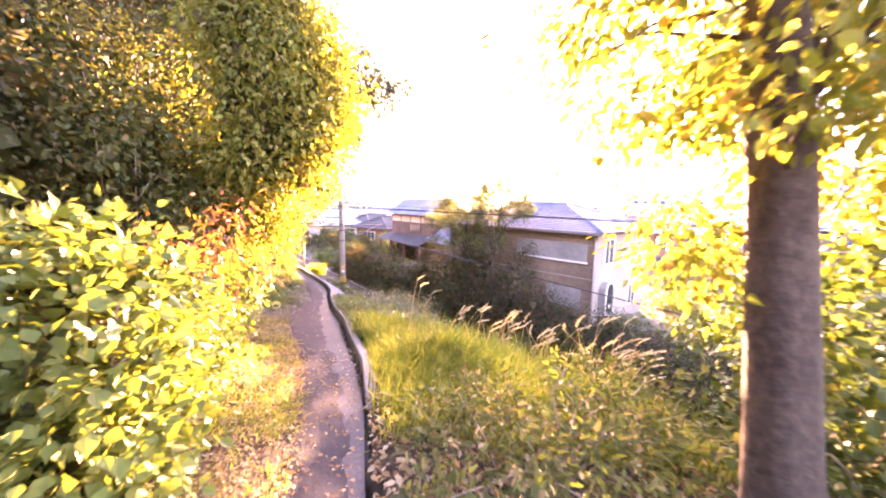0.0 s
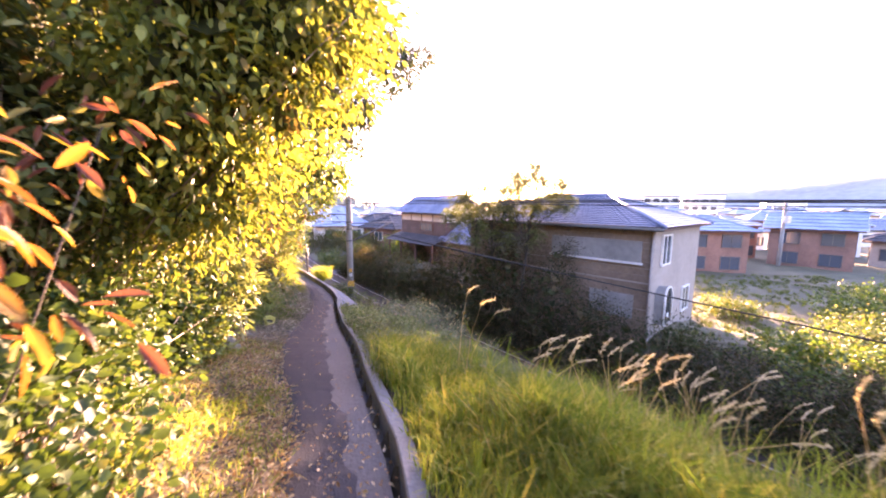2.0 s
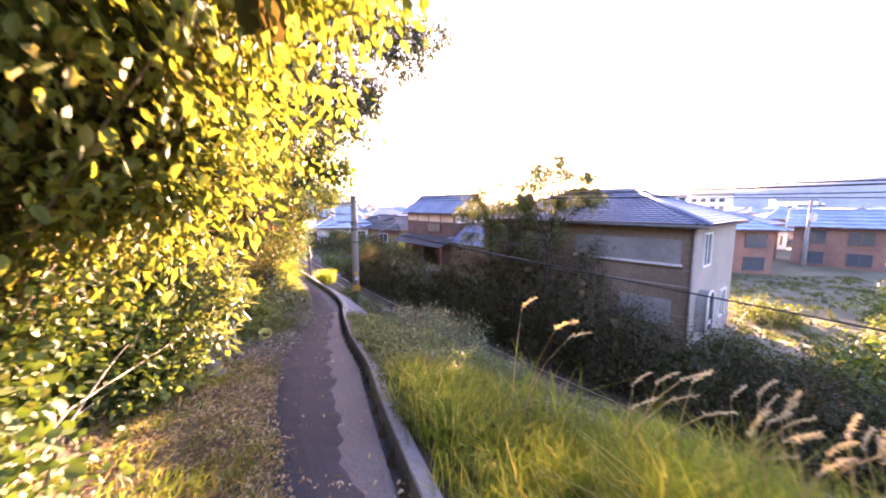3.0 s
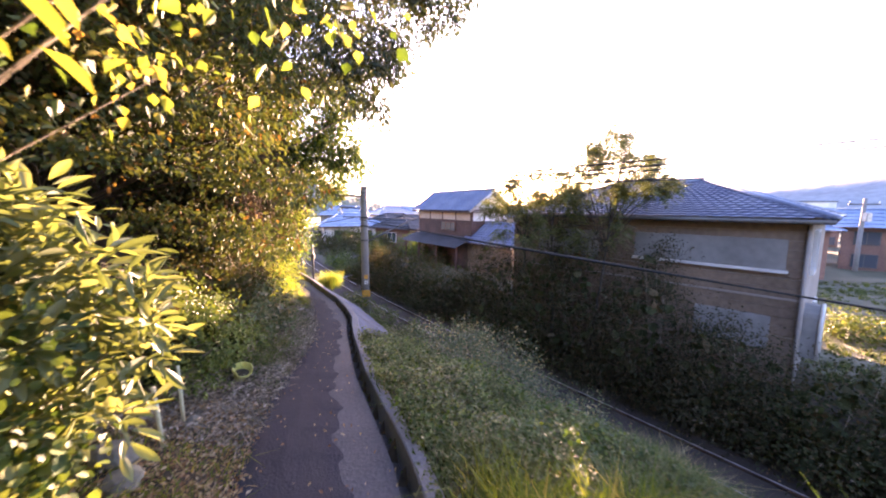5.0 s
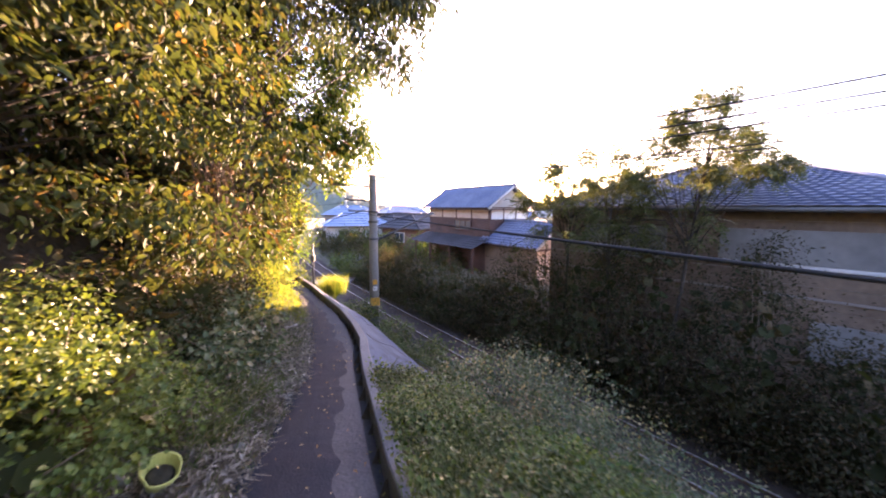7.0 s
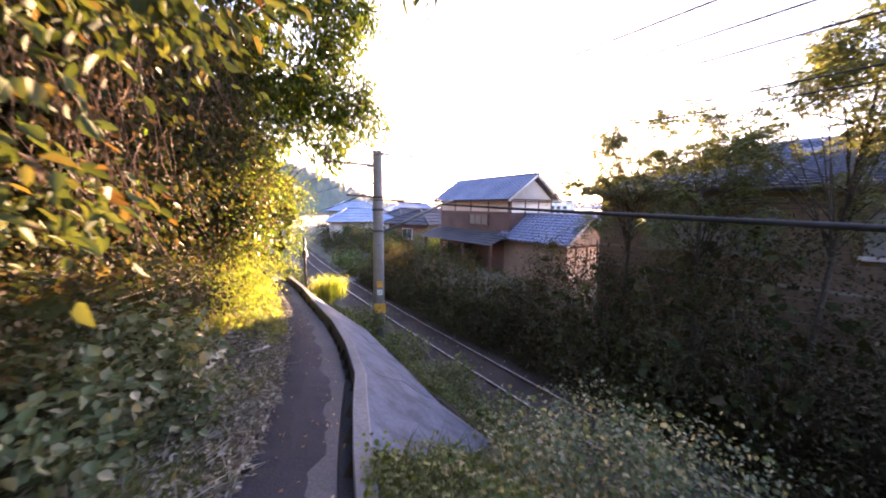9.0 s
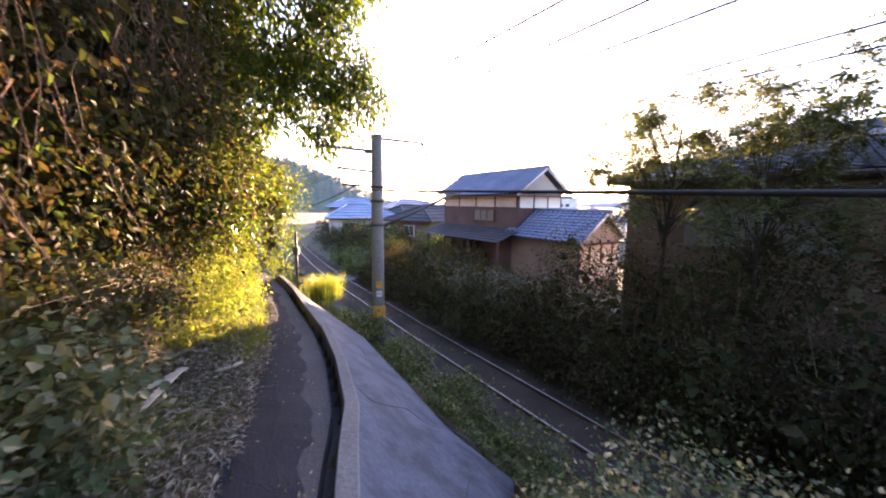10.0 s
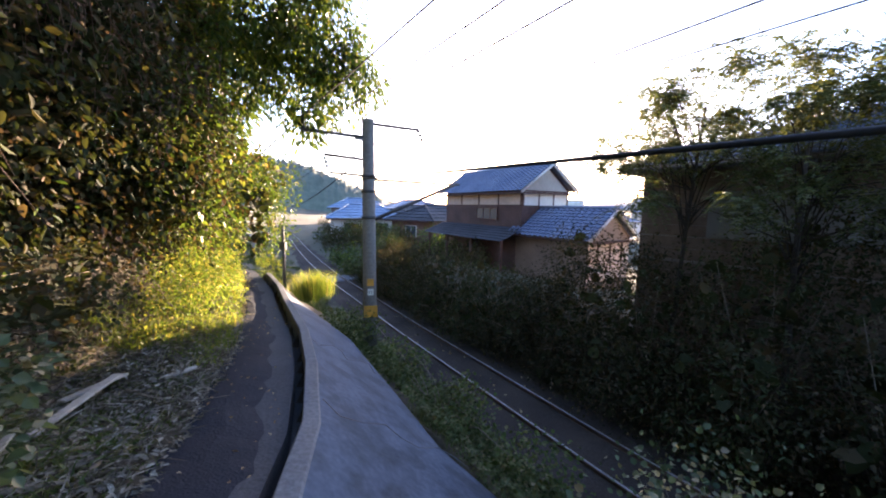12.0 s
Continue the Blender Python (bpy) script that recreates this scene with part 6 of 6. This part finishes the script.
def feathery(name, label, blobs, seed, base, clumps=140):
    """Slender tree whose leaves are made of many leaflets along a stalk."""
    rng = np.random.default_rng(seed)
    z0 = float(ground_z(*base))
    o = np.array([base[0], base[1], z0])
    root = tagged(new(name), label, "tree", "feathery trees across the track")
    root.location = tuple(o)
    cs = blob_clumps(rng, blobs, clumps, 0.15)
    pos, way, up, size = [], [], [], []
    for c in cs:
        for _ in range(4):
            d = unit(np.array([rng.normal(), rng.normal(), rng.normal() * 0.45 - 0.15]))
            ln = rng.uniform(0.22, 0.38)
            sd = unit(np.cross(d, (0, 0, 1.0)))
            for f in np.linspace(0.15, 1, 8):
                q = c + d * ln * f + np.array([0, 0, -0.14 * f * f])
                for sg in (-1, 1):
                    pos.append(q), way.append(sd * sg + d * 0.35 + np.array([0, 0, -0.15])), up.append(unit(rng.normal(size=3) * 0.55 + np.array([0, 0, 0.8]))), size.append(rng.uniform(0.045, 0.08))
    pos = np.array(pos)
    child("crown", leaves_mesh("crown", pos - o, np.array(way), np.array(up, float), np.array(size), M["feather"], LANCE), root, "feathery leaves of many leaflets")
    top = np.mean([b[0] for b in blobs], 0) - o
    tubes("trunk", [([(0, 0, -0.1), tuple(top * 0.3 + np.array([0.05, 0, 0.2])), tuple(top * 0.65), tuple(top)], [0.05, 0.042, 0.034, 0.02])], M["bark"], root, 7)
    lines = []
    for i in rng.choice(len(cs), 34, replace=False):
        st = top * rng.uniform(0.55, 0.95)
        end = cs[i] - o
        lines.append(([st, st * 0.5 + end * 0.5 + np.array([0, 0, 0.08]), end], [0.014, 0.009, 0.003]))
    tubes("branch", lines, M["bark"], root, 4)


# ---- small things on the verge ----
def verge_things():
    rng = np.random.default_rng(200)
    for (x, y), h, ln in (((-4.12, 7.92), 0.5, (-0.04, 0.0)), ((-4.3, 8.36), 0.55, (-0.03, 0.02))):
        z = float(ground_z(x, y))
        st = tagged(new("garden_stake"), "pale weathered cane stake standing in the verge", "stake", "cane stakes")
        st.location = (x, y, z)
        rod("cane", [(0, 0, -0.1), (ln[0] * 0.5, ln[1] * 0.5, h * 0.5), (ln[0], ln[1], h)], [0.016, 0.015, 0.014], M["bamboo"], st, 10)
        rod("node", [(ln[0] * 0.6, ln[1] * 0.6, h * 0.6 - 0.008), (ln[0] * 0.6, ln[1] * 0.6, h * 0.6 + 0.008)], 0.018, M["bamboo"], st, 10)
    # broken yellow pot
    x, y = -4.62, 9.75
    pot = tagged(new("plant_pot"), "broken yellow plastic plant pot lying on the verge", "pot")
    pot.location = (x, y, float(ground_z(x, y)) + 0.03)
    pot.rotation_euler = (0.25, 0.2, 0.4)
    bm = bmesh.new()
    rings = []
    for r, z in ((0.08, 0.0), (0.095, 0.07), (0.11, 0.14), (0.122, 0.142), (0.122, 0.165), (0.112, 0.165), (0.10, 0.13), (0.075, 0.012)):
        rings.append([bm.verts.new((r * math.cos(2 * math.pi * k / 24), r * math.sin(2 * math.pi * k / 24), z * (1 if k < 17 else 0.72))) for k in range(24)])
    for a, b in zip(rings[:-1], rings[1:]):
        for k in range(24):
            bm.faces.new((a[k], a[(k + 1) % 24], b[(k + 1) % 24], b[k]))
    bm.faces.new(rings[-1])
    part("body", bm, M["pot"], pot)
    rod("soil", [(0, 0, 0.03), (0, 0, 0.085), (0, 0, 0.1)], [0.076, 0.086, 0.06], M["soil"], pot, 18, "dark potting soil")

    def stone(at, size, label, material="moss", seed=1):
        r = np.random.default_rng(seed)
        bm = bmesh.new()
        bmesh.ops.create_icosphere(bm, subdivisions=2, radius=1)
        for v in bm.verts:
            k = 1 + 0.22 * noise.noise(v.co * 1.6 + Vector((seed, 0, 0)))
            v.co = Vector((v.co.x * size[0] * k, v.co.y * size[1] * k, v.co.z * size[2] * k))
        me = bpy.data.meshes.new("stone")
        bm.to_mesh(me)
        bm.free()
        me.materials.append(M[material])
        ob = new("stone", me)
        ob.location = (at[0], at[1], float(ground_z(*at)) + size[2] * 0.3)
        ob.rotation_euler = (0, 0, r.uniform(0, 3))
        tagged(ob, label, "stone", "stones on the verge")
    for i, (p, s) in enumerate((((-4.98, 9.72), (0.11, 0.09, 0.08)), ((-4.3, 7.7), (0.2, 0.14, 0.07)), ((-4.05, 7.5), (0.16, 0.12, 0.05)), ((-4.4, 10.3), (0.07, 0.05, 0.04)), ((-4.25, 8.4), (0.09, 0.07, 0.05)))):
        stone(p, s, "grey rough stone half sunk in dead leaves", seed=i + 3)
    # sticks and split wood
    for i, (x, y, ln, r, a) in enumerate(((-5.9, 13.3, 0.75, 0.022, 0.65), (-5.55, 13.0, 0.5, 0.018, 0.8), (-5.7, 13.75, 0.35, 0.02, 0.35), (-6.1, 14.3, 0.4, 0.012, -0.4), (-5.35, 12.6, 0.3, 0.012, 0.1), (-5.6, 14.9, 0.35, 0.008, 0.2), (-5.2, 12.9, 0.28, 0.01, 1.2), (-5.0, 11.6, 0.3, 0.008, 0.5), (-5.3, 12.2, 0.4, 0.009, 2.2))):
        z = float(ground_z(x, y)) + 0.03
        d = Vector((math.cos(a), math.sin(a), 0.0))
        pts = []
        for f in (-0.5, -0.2, 0.15, 0.5):
            q = Vector((x, y, 0)) + d * ln * f + Vector((rng.normal() * 0.01, rng.normal() * 0.01, 0))
            q.z = float(ground_z(q.x, q.y)) + 0.03
            pts.append(q)
        v, f = tube(pts, [r, r * 1.05, r * 0.9, r * 0.6], 6)
        tagged(new("stick", mesh_from("stick", v, f, M["twig"])), "dry bleached stick lying among dead leaves", "stick", "sticks on the verge")

    # split boards thrown on the verge
    for x, y, ln, wd, a, tilt in ((-6.2, 13.92, 1.0, 0.075, 1.93, 0.05), (-6.45, 14.25, 0.55, 0.09, 1.5, -0.1), (-6.05, 14.75, 0.3, 0.07, 1.0, 0.1), (-6.0, 13.3, 0.4, 0.05, 2.2, 0.0)):
        bm = soft_box(-ln / 2, ln / 2, -wd / 2, wd / 2, 0.0, 0.022, 0.005)
        for v in bm.verts:
            v.co.y += 0.012 * math.sin(v.co.x * 9) + (0.02 if v.co.x > 0 else -0.01) * abs(v.co.x)
        z = max(float(ground_z(x + math.cos(a) * ln * f, y + math.sin(a) * ln * f)) for f in (-0.5, 0, 0.5))
        me = bpy.data.meshes.new("split_board")
        bm.to_mesh(me)
        bm.free()
        me.materials.append(M["pale_wood"])
        ob = new("split_board", me)
        ob.location, ob.rotation_euler = (x, y, z + 0.02), (tilt, 0.03, a)
        tagged(ob, "pale weathered split board lying among dead leaves", "board", "boards on the verge")


# ---- build ----
build_ground()
build_path()
build_apron()
build_track()
mast((-5.3, 19.2), "round concrete railway mast with iron arms and insulators beside the track")
wires()
build_houses()
build_hills()
hillside()
vine_wall()
near_tree()
bank_plants()
grasses()
verge_things()
